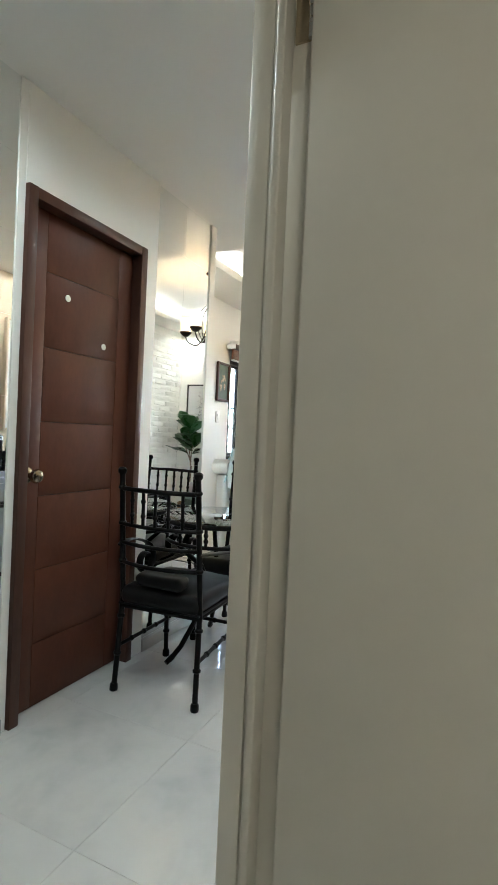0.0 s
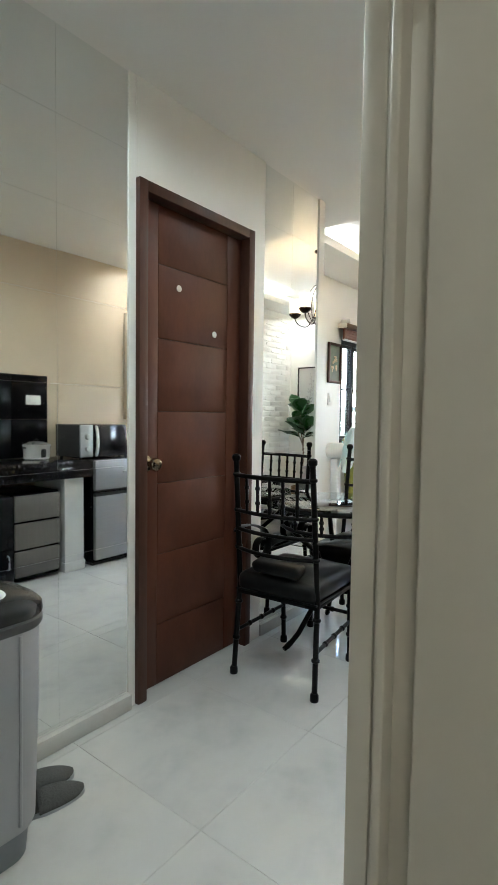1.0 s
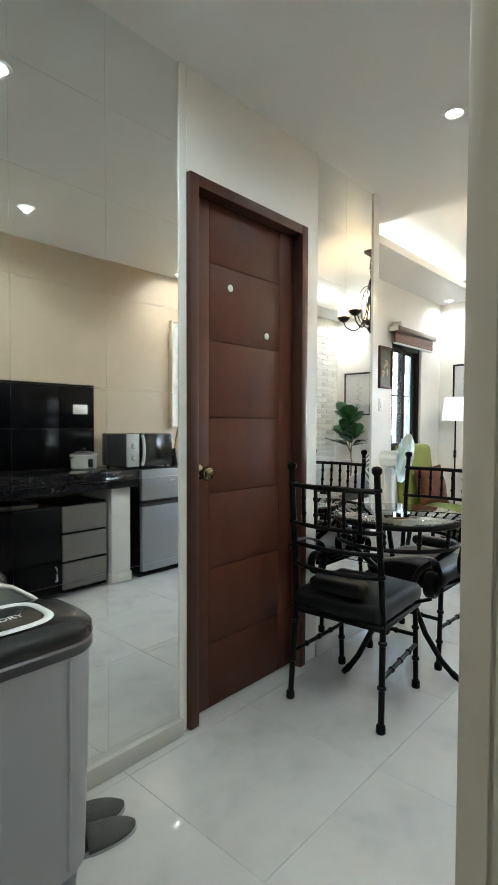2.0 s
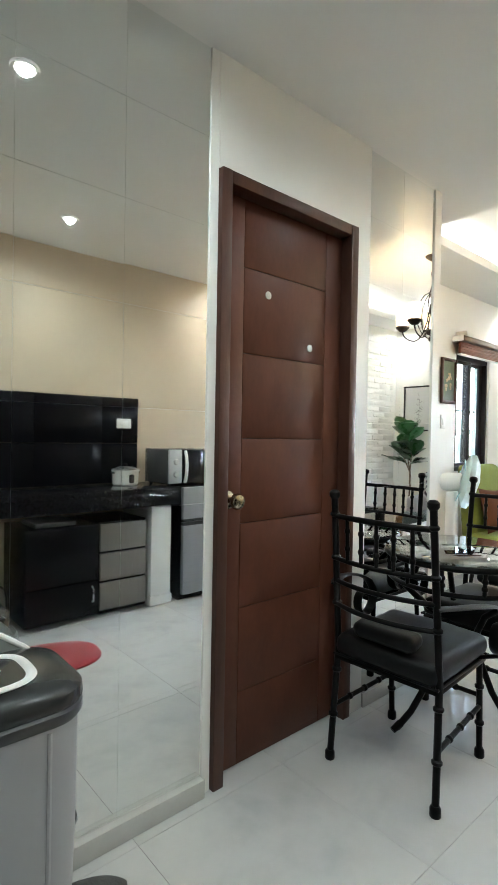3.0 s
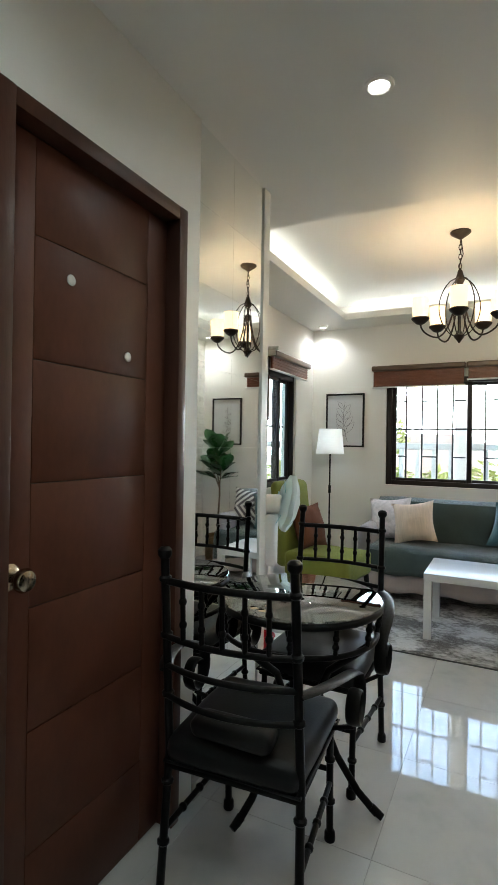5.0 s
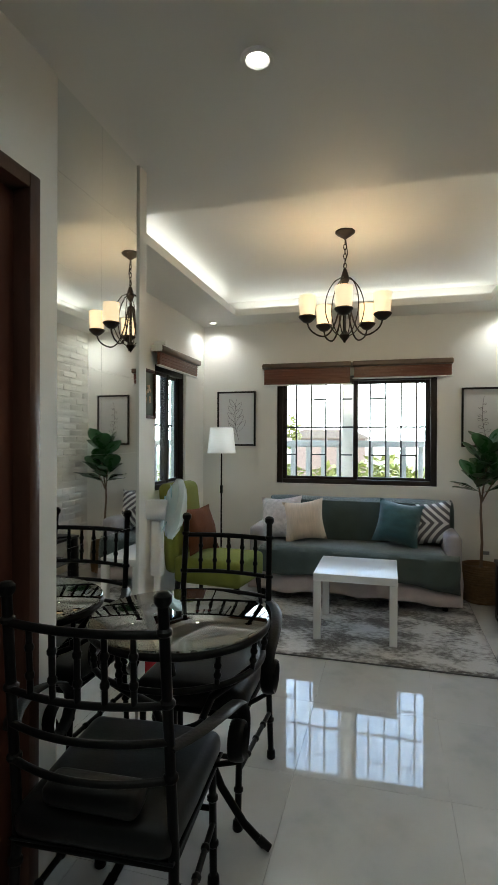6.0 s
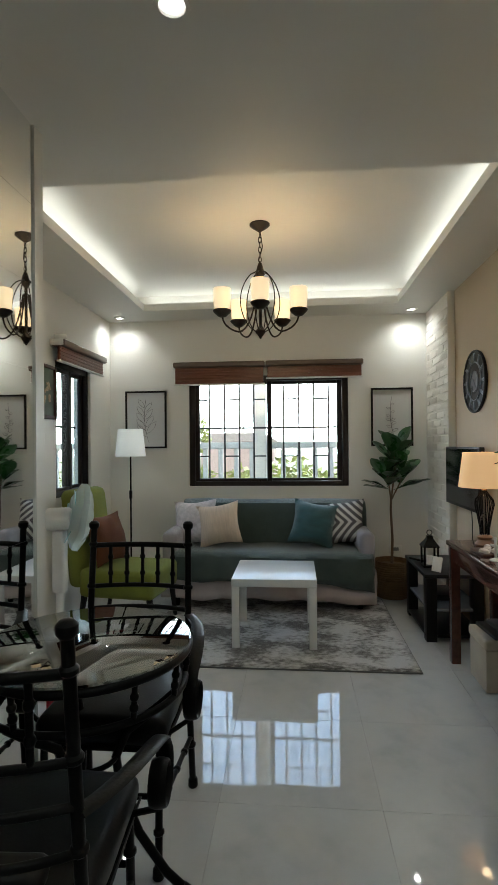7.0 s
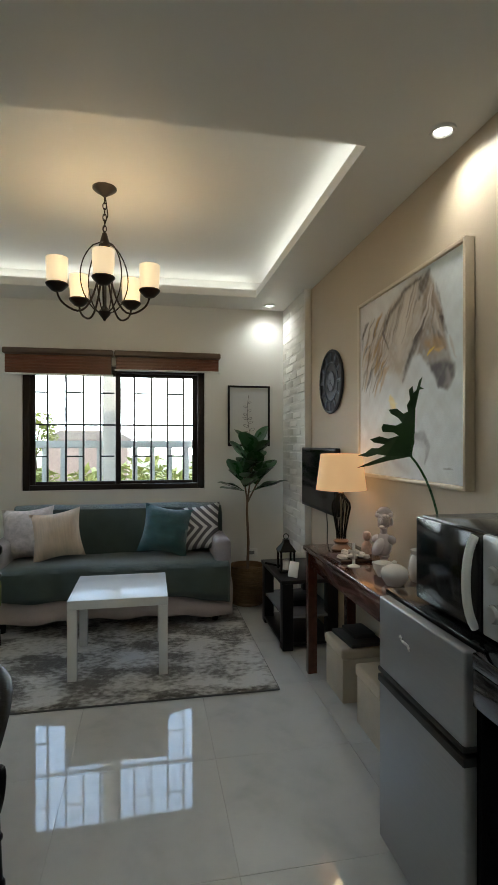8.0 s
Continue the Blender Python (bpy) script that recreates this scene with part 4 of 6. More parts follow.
for name, a, L in (("hour_hand", 130, 0.09), ("minute_hand", 205, 0.14)):
    part(name, box(-0.005, -0.022, -0.02, 0.005, -0.019, L, 0.001), SILV, clock, "", pose(0, 0, 0, 0, a, 0))
part("gear_face", lathe([(0.066, 0.010), (0.066, 0.013), (0.02, 0.014), (0.002, 0.016)], 30), SILV, clock, "", pose(0, 0, 0, 90, 0, 0))

# ---- horse painting ----
GILT = mat("champagne_frame", (0.62, 0.53, 0.40), 0.35, metal=0.3, var=0.1, scale=8)
CANVAS = mat("pale_blue_grey_paint", (0.62, 0.63, 0.61), 0.6, var=0.12, scale=2.2, bump=0.2, bump_scale=120)
ramped(CANVAS, [(0.38, (0.46, 0.45, 0.44)), (0.6, (0.62, 0.63, 0.61)), (0.9, (0.72, 0.73, 0.71))])
hp = thing("horse_painting", (XE - 0.001, 3.585, 1.142), "large square horse painting in a champagne frame", "painting", rz=-90)
W2, HH = 0.515, 0.968
for b in ((-W2, -0.042, 0, -W2 + 0.018, -0.001, HH), (W2 - 0.018, -0.042, 0, W2, -0.001, HH), (-W2 + 0.018, -0.0415, 0, W2 - 0.018, -0.001, 0.018), (-W2 + 0.018, -0.0415, HH - 0.018, W2 - 0.018, -0.001, HH)):
    part("frame_bar", box(*b, 0.003), GILT, hp, "champagne frame")
cv = part("canvas", box(-W2 + 0.019, -0.030, 0.019, W2 - 0.019, -0.010, HH - 0.019), CANVAS, hp, "pale oil painting")


def painted(side, steps, layers, seed):
    """Soft paint on a fine grid: each layer is (colour, strength, softness, half width, points) laid over the last."""
    r = np.random.RandomState(seed)
    x0, x1, z0, z1 = side
    gx, gz = np.meshgrid(np.linspace(x0, x1, steps), np.linspace(z0, z1, steps))
    waves = [(r.uniform(-60, 60), r.uniform(-60, 60), r.uniform(0, 6.3)) for _ in range(14)]
    grain = sum(np.sin(a * gx + b * gz + c) for a, b, c in waves) / 7
    fine = sum(np.sin(3.1 * a * gx + 2.7 * b * gz + c) for a, b, c in waves) / 7
    wx, wz = gx + 0.008 * grain + 0.003 * fine, gz + 0.008 * np.roll(grain, 9, 0) + 0.003 * np.roll(fine, 9, 1)
    mix = np.clip((gx - x0) / (x1 - x0) + 0.10 * grain, 0, 1)[..., None]
    low = np.clip(1.3 - 2.2 * (gz - z0) / (z1 - z0) + 0.2 * grain, 0, 1)[..., None]
    base = (1 - mix) * np.array((0.68, 0.64, 0.62)) + mix * np.array((0.74, 0.79, 0.79))
    base = base * (1 - low * 0.5) + low * 0.5 * np.array((0.76, 0.80, 0.84))
    base *= (1 + 0.05 * grain + 0.03 * fine)[..., None]
    for colour, strength, soft_edge, half, pts in layers:
        d = np.full(gx.shape, 9.0)
        if half is None:
            inside = np.zeros(gx.shape, bool)
        for i, (a, b) in enumerate(zip(pts, pts[1:] + (pts[:1] if half is None else []))):
            ex, ez = b[0] - a[0], b[1] - a[1]
            t = np.clip(((wx - a[0]) * ex + (wz - a[1]) * ez) / (ex * ex + ez * ez + 1e-9), 0, 1)
            e = np.hypot(wx - a[0] - t * ex, wz - a[1] - t * ez)
            if half is None:
                inside ^= ((a[1] > wz) != (b[1] > wz)) & (wx < a[0] + ex * (wz - a[1]) / (ez if ez else 1e-9))
                d = np.minimum(d, e)
            else:
                u = (i + t) / (len(pts) - 1)
                d = np.minimum(d, e - half * (0.15 + 0.85 * np.sin(np.pi * np.clip(0.1 + 0.85 * u, 0, 1))))
        if half is None:
            d = np.where(inside, -d, d)
        k = np.clip(0.5 - d / soft_edge, 0, 1)
        k = k * k * (3 - 2 * k) * strength * np.clip(1 + 0.22 * grain + 0.22 * fine, 0, 1.1)
        k = np.clip(k, 0, 1)[..., None]
        base = base * (1 - k) + k * np.array(colour)
    verts = np.stack([gx.ravel(), np.zeros(gx.size), gz.ravel()], 1)
    n = np.arange(steps * steps).reshape(steps, steps)
    faces = np.stack([n[:-1, :-1], n[:-1, 1:], n[1:, 1:], n[1:, :-1]], -1).reshape(-1, 4)
    me = bpy.data.meshes.new("painted_surface")
    me.from_pydata(verts.tolist(), [], faces.tolist())
    at = me.color_attributes.new("paint", "FLOAT_COLOR", "POINT")
    at.data.foreach_set("color", np.concatenate([np.clip(base, 0, 1).reshape(-1, 3), np.ones((gx.size, 1))], 1).ravel())
    return me


CREAM, PALE, SAND, UMBER, MAUVE, OCHRE = (0.47, 0.385, 0.30), (0.66, 0.59, 0.51), (0.27, 0.19, 0.125), (0.055, 0.034, 0.026), (0.065, 0.05, 0.054), (0.46, 0.25, 0.05)
neck = [(0.213, 0.931), (0.098, 0.929), (-0.006, 0.905), (-0.129, 0.86), (-0.188, 0.78), (-0.22, 0.68), (-0.14, 0.55), (-0.007, 0.486), (0.075, 0.58), (0.153, 0.59), (0.265, 0.76), (0.266, 0.85)]
head = [(0.232, 0.92), (0.292, 0.823), (0.341, 0.733), (0.364, 0.633), (0.386, 0.555), (0.424, 0.494), (0.426, 0.449), (0.375, 0.401), (0.319, 0.408), (0.286, 0.458), (0.226, 0.534), (0.144, 0.583), (0.174, 0.733), (0.194, 0.85)]
muzzle = [(0.226, 0.529), (0.377, 0.515), (0.424, 0.494), (0.426, 0.449), (0.375, 0.401), (0.319, 0.408), (0.286, 0.458)]
rnd = random.Random(8)
wisps = []
for k in range(70):
    ax, az = rnd.uniform(-0.40, -0.14), rnd.uniform(0.56, 0.86)
    dx, dz = -rnd.uniform(0.05, 0.14), -rnd.uniform(0.06, 0.16)
    wisps.append(((SAND, PALE, OCHRE, UMBER)[k % 4], 0.6, 0.016, rnd.uniform(0.004, 0.014), [(ax, az), (max(-0.45, ax + dx * 0.5), az + dz * 0.3), (max(-0.47, ax + dx), az + dz)]))
mane = []
for k in range(44):
    u = rnd.random()
    ax, az = 0.22 - 0.40 * u, 0.925 - 0.09 * u * u
    L = rnd.uniform(0.10, 0.30)
    mane.append(((PALE, SAND, CREAM, PALE, UMBER)[k % 5], 0.55, 0.016, rnd.uniform(0.003, 0.009), [(ax, az), (ax - 0.16 * L - 0.02, az - 0.45 * L), (ax - 0.55 * L, az - L)]))
cheek = []
for k in range(26):
    u, v = rnd.random(), rnd.uniform(-1, 1)
    ax, az = 0.215 + 0.13 * u + 0.06 * v, 0.86 - 0.28 * u + 0.03 * v
    cheek.append(((CREAM, SAND, PALE, UMBER)[k % 4], 0.5, 0.014, rnd.uniform(0.004, 0.010), [(ax, az), (ax + 0.015, az - 0.04), (ax + 0.045, az - 0.10)]))
LAYERS = []


def lay(colour, strength, soft_edge, half, pts):
    LAYERS.append((colour, strength, soft_edge, half, pts))


lay((0.48, 0.39, 0.30), 0.7, 0.16, 0.10, [(-0.20, 0.78), (-0.32, 0.68), (-0.40, 0.60)])
lay(OCHRE, 0.45, 0.09, 0.045, [(-0.40, 0.66), (-0.30, 0.62), (-0.22, 0.60)])
LAYERS += wisps
lay(CREAM, 0.85, 0.07, None, neck)
lay(PALE, 0.7, 0.06, 0.05, [(0.06, 0.84), (0.0, 0.72), (-0.03, 0.60)])
LAYERS += mane
lay(UMBER, 0.75, 0.022, 0.013, [(0.176, 0.916), (0.016, 0.899), (-0.141, 0.817), (-0.205, 0.751), (-0.141, 0.659)])
lay(SAND, 0.75, 0.03, None, head)
lay(CREAM, 0.7, 0.03, 0.018, [(0.25, 0.86), (0.30, 0.77), (0.33, 0.68), (0.35, 0.60)])
lay(UMBER, 0.85, 0.03, 0.022, [(0.235, 0.80), (0.19, 0.72), (0.125, 0.64), (0.07, 0.575), (0.003, 0.485)])
LAYERS += cheek
lay(UMBER, 0.75, 0.025, 0.028, [(0.235, 0.92), (0.19, 0.875), (0.155, 0.835)])
lay(PALE, 0.85, 0.014, 0.010, [(0.25, 0.86), (0.222, 0.77), (0.155, 0.70), (0.11, 0.66)])
lay(PALE, 0.8, 0.014, 0.008, [(0.262, 0.85), (0.245, 0.76), (0.19, 0.69)])
lay(SAND, 0.8, 0.014, 0.007, [(0.27, 0.86), (0.275, 0.75), (0.25, 0.66)])
lay(OCHRE, 0.55, 0.05, 0.035, [(0.22, 0.62), (0.29, 0.60), (0.36, 0.58)])
lay(MAUVE, 0.92, 0.030, None, muzzle)
lay((0.36, 0.32, 0.31), 0.7, 0.03, 0.014, [(0.375, 0.48), (0.385, 0.44), (0.36, 0.42)])
lay(UMBER, 0.95, 0.012, 0.013, [(0.322, 0.712), (0.338, 0.702), (0.342, 0.688)])
lay((0.80, 0.55, 0.08), 0.95, 0.008, 0.008, [(0.225, 0.566), (0.255, 0.578), (0.285, 0.590)])
lay((0.66, 0.42, 0.16), 0.8, 0.010, 0.007, [(0.285, 0.578), (0.32, 0.572), (0.35, 0.575)])
lay((0.84, 0.70, 0.36), 0.95, 0.02, 0.026, [(-0.12, 0.41), (-0.10, 0.375), (-0.07, 0.35)])
lay((0.86, 0.78, 0.55), 0.8, 0.012, 0.007, [(-0.14, 0.395), (-0.09, 0.385), (-0.05, 0.375)])
lay((0.36, 0.36, 0.38), 0.8, 0.02, 0.020, [(0.06, 0.19), (0.12, 0.215), (0.186, 0.214), (0.225, 0.165), (0.203, 0.099)])
lay((0.52, 0.51, 0.52), 0.5, 0.03, 0.022, [(0.09, 0.185), (0.16, 0.19), (0.20, 0.16)])
lay((0.52, 0.48, 0.49), 0.6, 0.05, 0.020, [(-0.10, 0.10), (-0.03, 0.07), (0.05, 0.05)])
lay(UMBER, 0.6, 0.006, 0.003, [(0.353, 0.077), (0.385, 0.082), (0.415, 0.073)])
OILS = mat("soft_oil_paint", (0.62, 0.63, 0.61), 0.55, bump=0.15, bump_scale=160)
vc = OILS.node_tree.nodes.new("ShaderNodeVertexColor")
vc.layer_name = "paint"
for link in list(OILS.node_tree.links):
    if link.to_socket.name == "Base Color":
        OILS.node_tree.links.remove(link)
OILS.node_tree.links.new(vc.outputs["Color"], OILS.node_tree.nodes["Principled BSDF"].inputs["Base Color"])
art = new("painted_surface", painted((-W2 + 0.019, W2 - 0.019, 0.019, HH - 0.019), 220, LAYERS, 4))
art.data.materials.append(OILS)
art.parent = cv
art.matrix_local = pose(0, -0.0308, 0)
tagged(art, "pale horse head in cream and umber brushwork")

# ---- television, its stand, and what is on it ----
SCREEN = mat("dark_screen", (0.006, 0.006, 0.007), 0.12, var=0.1)
tv = thing("television", (0.845, 4.735, 0.862), "flat black television on a wall bracket", "television", rz=-90)
part("bezel", box(-0.365, -0.020, 0, 0.365, 0.015, 0.43, 0.006), BLACKW, tv)
part("screen", box(-0.350, -0.0225, 0.022, 0.350, -0.0195, 0.416), SCREEN, tv, "dark glossy screen", smooth=False)
part("back_case", box(-0.22, 0.014, 0.06, 0.22, 0.040, 0.34, 0.012), BLACKW, tv)
part("bracket", box(-0.10, 0.040, 0.14, 0.10, 0.054, 0.28), IRON, tv)
part("cable", tube([(0.05, 0.03, 0.05), (0.06, 0.035, -0.1), (0.04, 0.04, -0.3), (0.05, 0.04, -0.55)], 0.003, 6), BLACKW, tv)
GREYSH = mat("grey_shelf_glass", (0.22, 0.23, 0.24), 0.25, var=0.06)
st = thing("television_stand", (0.712, 4.790, 0), "low black television stand with grey lower shelf", "stand")
part("top", box(-0.205, -0.31, 0.425, 0.185, 0.31, 0.45, 0.004), BLACKW, st)
part("shelf", box(-0.185, -0.30, 0.205, 0.18, 0.30, 0.222, 0.003), GREYSH, st, "grey shelf")
part("bottom_shelf", box(-0.195, -0.30, 0.03, 0.18, 0.30, 0.05, 0.003), BLACKW, st)
for sx, sy in ((-0.16, -0.265), (-0.16, 0.265), (0.14, -0.265), (0.14, 0.265)):
    part("post", box(sx - 0.035, sy - 0.04, 0, sx + 0.035, sy + 0.04, 0.425, 0.004), BLACKW, st)
part("media_box", box(-0.10, -0.12, 0.222, 0.08, 0.12, 0.262, 0.004), BLACKW, st)
lt = thing("lantern", (0.60, 4.72, 0.45), "small black metal candle lantern on the stand", "lantern")
part("base", box(-0.055, -0.055, 0, 0.055, 0.055, 0.015, 0.003), IRON, lt)
for sx in (-1, 1):
    for sy in (-1, 1):
        part("post", box(sx * 0.045 - 0.006, sy * 0.045 - 0.006, 0.015, sx * 0.045 + 0.006, sy * 0.045 + 0.006, 0.14), IRON, lt)
part("roof", lathe([(0.080, 0.14), (0.078, 0.148), (0.032, 0.195), (0.026, 0.21), (0.030, 0.216), (0.004, 0.222)], 4), IRON, lt, m=pose(0, 0, 0, 0, 0, 45), smooth=False)
part("ring", tube([(0.018 * math.cos(a), 0, 0.238 + 0.018 * math.sin(a)) for a in (i * math.tau / 16 for i in range(16))], 0.003, 6, closed=True), IRON, lt)
part("candle", lathe([(0.022, 0.015), (0.022, 0.075), (0.003, 0.078)], 14), WHITEP, lt, "white candle")
pf = thing("photo_frame", (0.60, 4.555, 0.452), "small white photo frame leaning on the stand", "photo frame", rz=-50)
part("frame", box(-0.035, -0.005, 0, 0.035, 0.005, 0.10, 0.002), WHITEP, pf, m=pose(0, 0, 0, -14, 0, 0))
rc = thing("remote_control", (0.56, 4.90, 0.451), "small black remote control on the stand", "remote control", rz=35)
part("case", box(-0.02, -0.07, 0, 0.02, 0.07, 0.016, 0.005), BLACKW, rc)
part("buttons", box(-0.012, -0.05, 0.015, 0.012, 0.03, 0.018), GREYSH, rc)
so = thing("socket", (0.56, YW - 0.001, 0.36), "white wall socket behind the plant", "socket")
part("plate", box(-0.058, -0.009, -0.036, 0.058, 0, 0.036, 0.003), WHITEP, so)
part("outlet", box(-0.03, -0.0105, -0.015, 0.03, -0.008, 0.015, 0.001), GREYSH, so)

# ---- dining chairs and table ----
def knuckles(a, b, at, r, bm):
    """Bamboo-like rings on a bar from a to b."""
    a, b = Vector(a), Vector(b)
    d = (b - a).normalized()
    for t in at:
        c = a.lerp(b, t)
        tube([c - d * 0.010, c - d * 0.004, c + d * 0.004, c + d * 0.010], [r, r * 1.45, r * 1.45, r], 10, bm=bm)
    return bm


def bar(a, b, r, at=(0.33, 0.66)):
    return knuckles(a, b, at, r, tube([a, b], r, 10))


chair = thing("dining_chair", (-0.932, 1.858, 0), "black wrought-iron dining armchair with black seat cushion", "chair", "dining chairs", rz=4)
for sx in (-1, 1):
    f, t = (sx * 0.207, 0.0, 0.0), (sx * 0.190, 0.045 - 0.07, 1.0)
    bm = tube([f, (sx * 0.198, 0.03, 0.42), t], [0.0125, 0.0125, 0.0125], 12)
    knuckles(f, (sx * 0.198, 0.03, 0.42), (0.40, 0.80), 0.0125, bm)
    knuckles((sx * 0.198, 0.03, 0.42), t, (0.3, 0.6, 0.88), 0.0125, bm)
    lathe([(0.013, -0.012), (0.020, -0.002), (0.020, 0.012), (0.013, 0.020), (0.003, 0.022)], 14, bm=bm, centre=t)
    post = part("back_post", bm, IRON, chair)
    part("foot_cap", lathe([(0.017, 0), (0.019, 0.004), (0.018, 0.028), (0.013, 0.036)], 14, centre=f), IRON, post)
    f, t = (sx * 0.185, 0.425, 0.0), (sx * 0.185, 0.405, 0.385)
    leg = part("front_leg", bar(f, t, 0.012, (0.35, 0.72)), IRON, chair)
    part("foot_cap", lathe([(0.017, 0), (0.019, 0.004), (0.018, 0.028), (0.013, 0.036)], 14, centre=f), IRON, leg)
    part("side_stretcher", bar((sx * 0.203, 0.015, 0.20), (sx * 0.186, 0.416, 0.20), 0.009, (0.25, 0.5, 0.75)), IRON, chair)
    # the arm is a flat strap that ends in a scroll
    pts = curve((sx * 0.196, 0.005, 0.665), (sx * 0.270, 0.10, 0.665), (sx * 0.285, 0.26, 0.655), (sx * 0.28, 0.36, 0.60), 9)
    for k in range(1, 20):
        a = 0.9 - k * 0.36
        r = 0.078 * (1 - 0.030 * k)
        pts.append(Vector((sx * 0.28, 0.335 + r * math.cos(a), 0.515 + r * math.sin(a))))
    arm = part("arm", tube(pts, 0.021, 10, flat=0.28), IRON, chair, "flat scrolled armrest")
    part("arm_brace", tube([(sx * 0.278, 0.33, 0.445), (sx * 0.19, 0.37, 0.40)], 0.008, 8), IRON, arm)


def bow(z, depth, r=0.010, half=0.191, y0=-0.008):
    return tube([(x, y0 - depth * (1 - (x / half) ** 2), z) for x in (half * (i / 7 - 1) for i in range(15))], r, 10)


for z, d, y in ((0.925, 0.030, -0.018), (0.765, 0.035, -0.008), (0.680, 0.040, 0.0), (0.590, 0.045, 0.008)):
    part("back_rail", bow(z, d, 0.0105 if z > 0.9 else 0.009, y0=y), IRON, chair)
for k in range(5):
    x = -0.126 + 0.063 * k
    q = 1 - (x / 0.191) ** 2
    part("spindle", bar((x, -0.008 - 0.035 * q, 0.765), (x, -0.018 - 0.030 * q, 0.925), 0.0075, (0.3, 0.7)), IRON, chair)
part("front_stretcher", bar((-0.186, 0.416, 0.24), (0.186, 0.416, 0.24), 0.009, (0.25, 0.5, 0.75)), IRON, chair)
part("seat_frame", box(-0.205, 0.015, 0.375, 0.205, 0.425, 0.395, 0.008), IRON, chair)
bm = box(-0.205, 0.0, 0.395, 0.205, 0.44, 0.478, 0.034, 4)
bmesh.ops.subdivide_edges(bm, edges=[e for e in bm.edges if e.calc_length() > 0.15], cuts=4, use_grid_fill=True)
for v in bm.verts:
    v.co.x *= 1.0 - 0.10 * max(0, (0.22 - v.co.y)) + 0.06 * v.co.y
    if v.co.z > 0.44:
        v.co.z += 0.016 * math.cos(2.2 * v.co.x / 0.3) * math.cos(2.6 * (v.co.y - 0.22) / 0.4)
    v.co += 0.004 * Vector((noise.noise(v.co * 9), noise.noise(v.co * 9 + Vector((3, 3, 3))), noise.noise(v.co * 9 + Vector((6, 1, 6)))))
pad = part("seat_cushion", bm, CUSHION, chair, "thick black leatherette cushion")
part("piping", tube([(sx * 0.202, sy, 0.400) for sx, sy in ((-1, 0.01), (1, 0.01), (1.03, 0.43), (-1.03, 0.43))], 0.005, 6, closed=True), CUSHION, pad)
part("tie_flap", soft(box(-0.12, -0.015, 0.492, 0.125, 0.075, 0.552, 0.028, 4), 0.012, 14), CUSHION, pad)
copy_thing(chair, pose(-0.955, 2.955, 0, 0, 0, 180))

tab = thing("dining_table", (-0.965, 2.475, 0), "small round smoked-glass table on a black iron base", "table")
part("glass_top", lathe([(0.300, 0.734), (0.306, 0.737), (0.306, 0.743), (0.300, 0.746)], 64), TABLEGLASS, tab, "smoked round glass top")
part("rim", tube([(0.300 * math.cos(a), 0.300 * math.sin(a), 0.722) for a in (i * math.tau / 56 for i in range(56))], 0.0125, 10, closed=True), IRON, tab, "black iron rim")
part("lower_ring", tube([(0.288 * math.cos(a), 0.288 * math.sin(a), 0.618) for a in (i * math.tau / 56 for i in range(56))], 0.010, 10, closed=True), IRON, tab)
for k in range(12):
    a = (k + 0.5) * math.tau / 12
    part("spindle", bar((0.288 * math.cos(a), 0.288 * math.sin(a), 0.618), (0.298 * math.cos(a), 0.298 * math.sin(a), 0.715), 0.0085, (0.35, 0.65)), IRON, tab)
for bearing in (-2.0, 125.0, 249.5):
    a = radians(bearing)
    c, s = math.cos(a), math.sin(a)
    g = part("leg", tube([(r * c, r * s, z) for r, z in ((0.285, 0.618), (0.22, 0.56), (0.12, 0.48), (0.085, 0.40), (0.10, 0.30), (0.155, 0.18), (0.235, 0.075), (0.305, 0.018))], 0.0135, 10), IRON, tab)
    part("foot_cap", tube([(0.285 * c, 0.285 * s, 0.035), (0.325 * c, 0.325 * s, 0.012)], [0.016, 0.013], 10), IRON, g)
part("collar", tube([(0.088 * math.cos(a), 0.088 * math.sin(a), 0.40) for a in (i * math.tau / 24 for i in range(24))], 0.008, 8, closed=True), IRON, tab)

# ---- kitchen along the east wall ----
GRANITE = mat("black_granite", (0.008, 0.008, 0.009), 0.10, var=0.5, scale=60, spec=0.3)
BTILE = mat("black_glazed_tile", (0.005, 0.005, 0.006), 0.12, var=0.3, scale=5, spec=0.08)
BLACKC = mat("black_cabinet_laminate", (0.005, 0.005, 0.006), 0.25, var=0.2, scale=5, spec=0.15)
GREYD = mat("taupe_drawer_plastic", (0.14, 0.13, 0.115), 0.45, var=0.08, scale=8, stretch=(1, 8, 1))
FRIDGE = mat("silver_grey_fridge_steel", (0.30, 0.305, 0.315), 0.34, metal=0.5, var=0.05, scale=8, stretch=(1, 1, 14))
RUBBER = mat("black_rubber", (0.012, 0.012, 0.012), 0.6)
splash = thing("backsplash", (XE - 0.002, 1.03, 0.840), "shiny black glazed tile backsplash", "backsplash", kind="structure")
for y0, y1 in ((0, 0.49), (0.49, 0.98), (0.98, 1.275)):
    for z0, z1 in ((0, 0.30), (0.30, 0.643)):
        part("tile", box(-0.010, y0 + 0.001, z0 + 0.001, 0, y1 - 0.001, z1 - 0.001, 0.001), BTILE, splash)
ct = thing("counter", (0.66, 1.70, 0), "thick black granite kitchen counter on a tiled post", "counter")
part("worktop", box(-0.230, -0.675, 0.800, 0.235, 0.705, 0.838, 0.005), GRANITE, ct)
part("fridge_slab", box(-0.190, 0.706, 0.818, 0.235, 1.235, 0.8375, 0.004), GRANITE, ct, "thin black granite slab over the refrigerator")
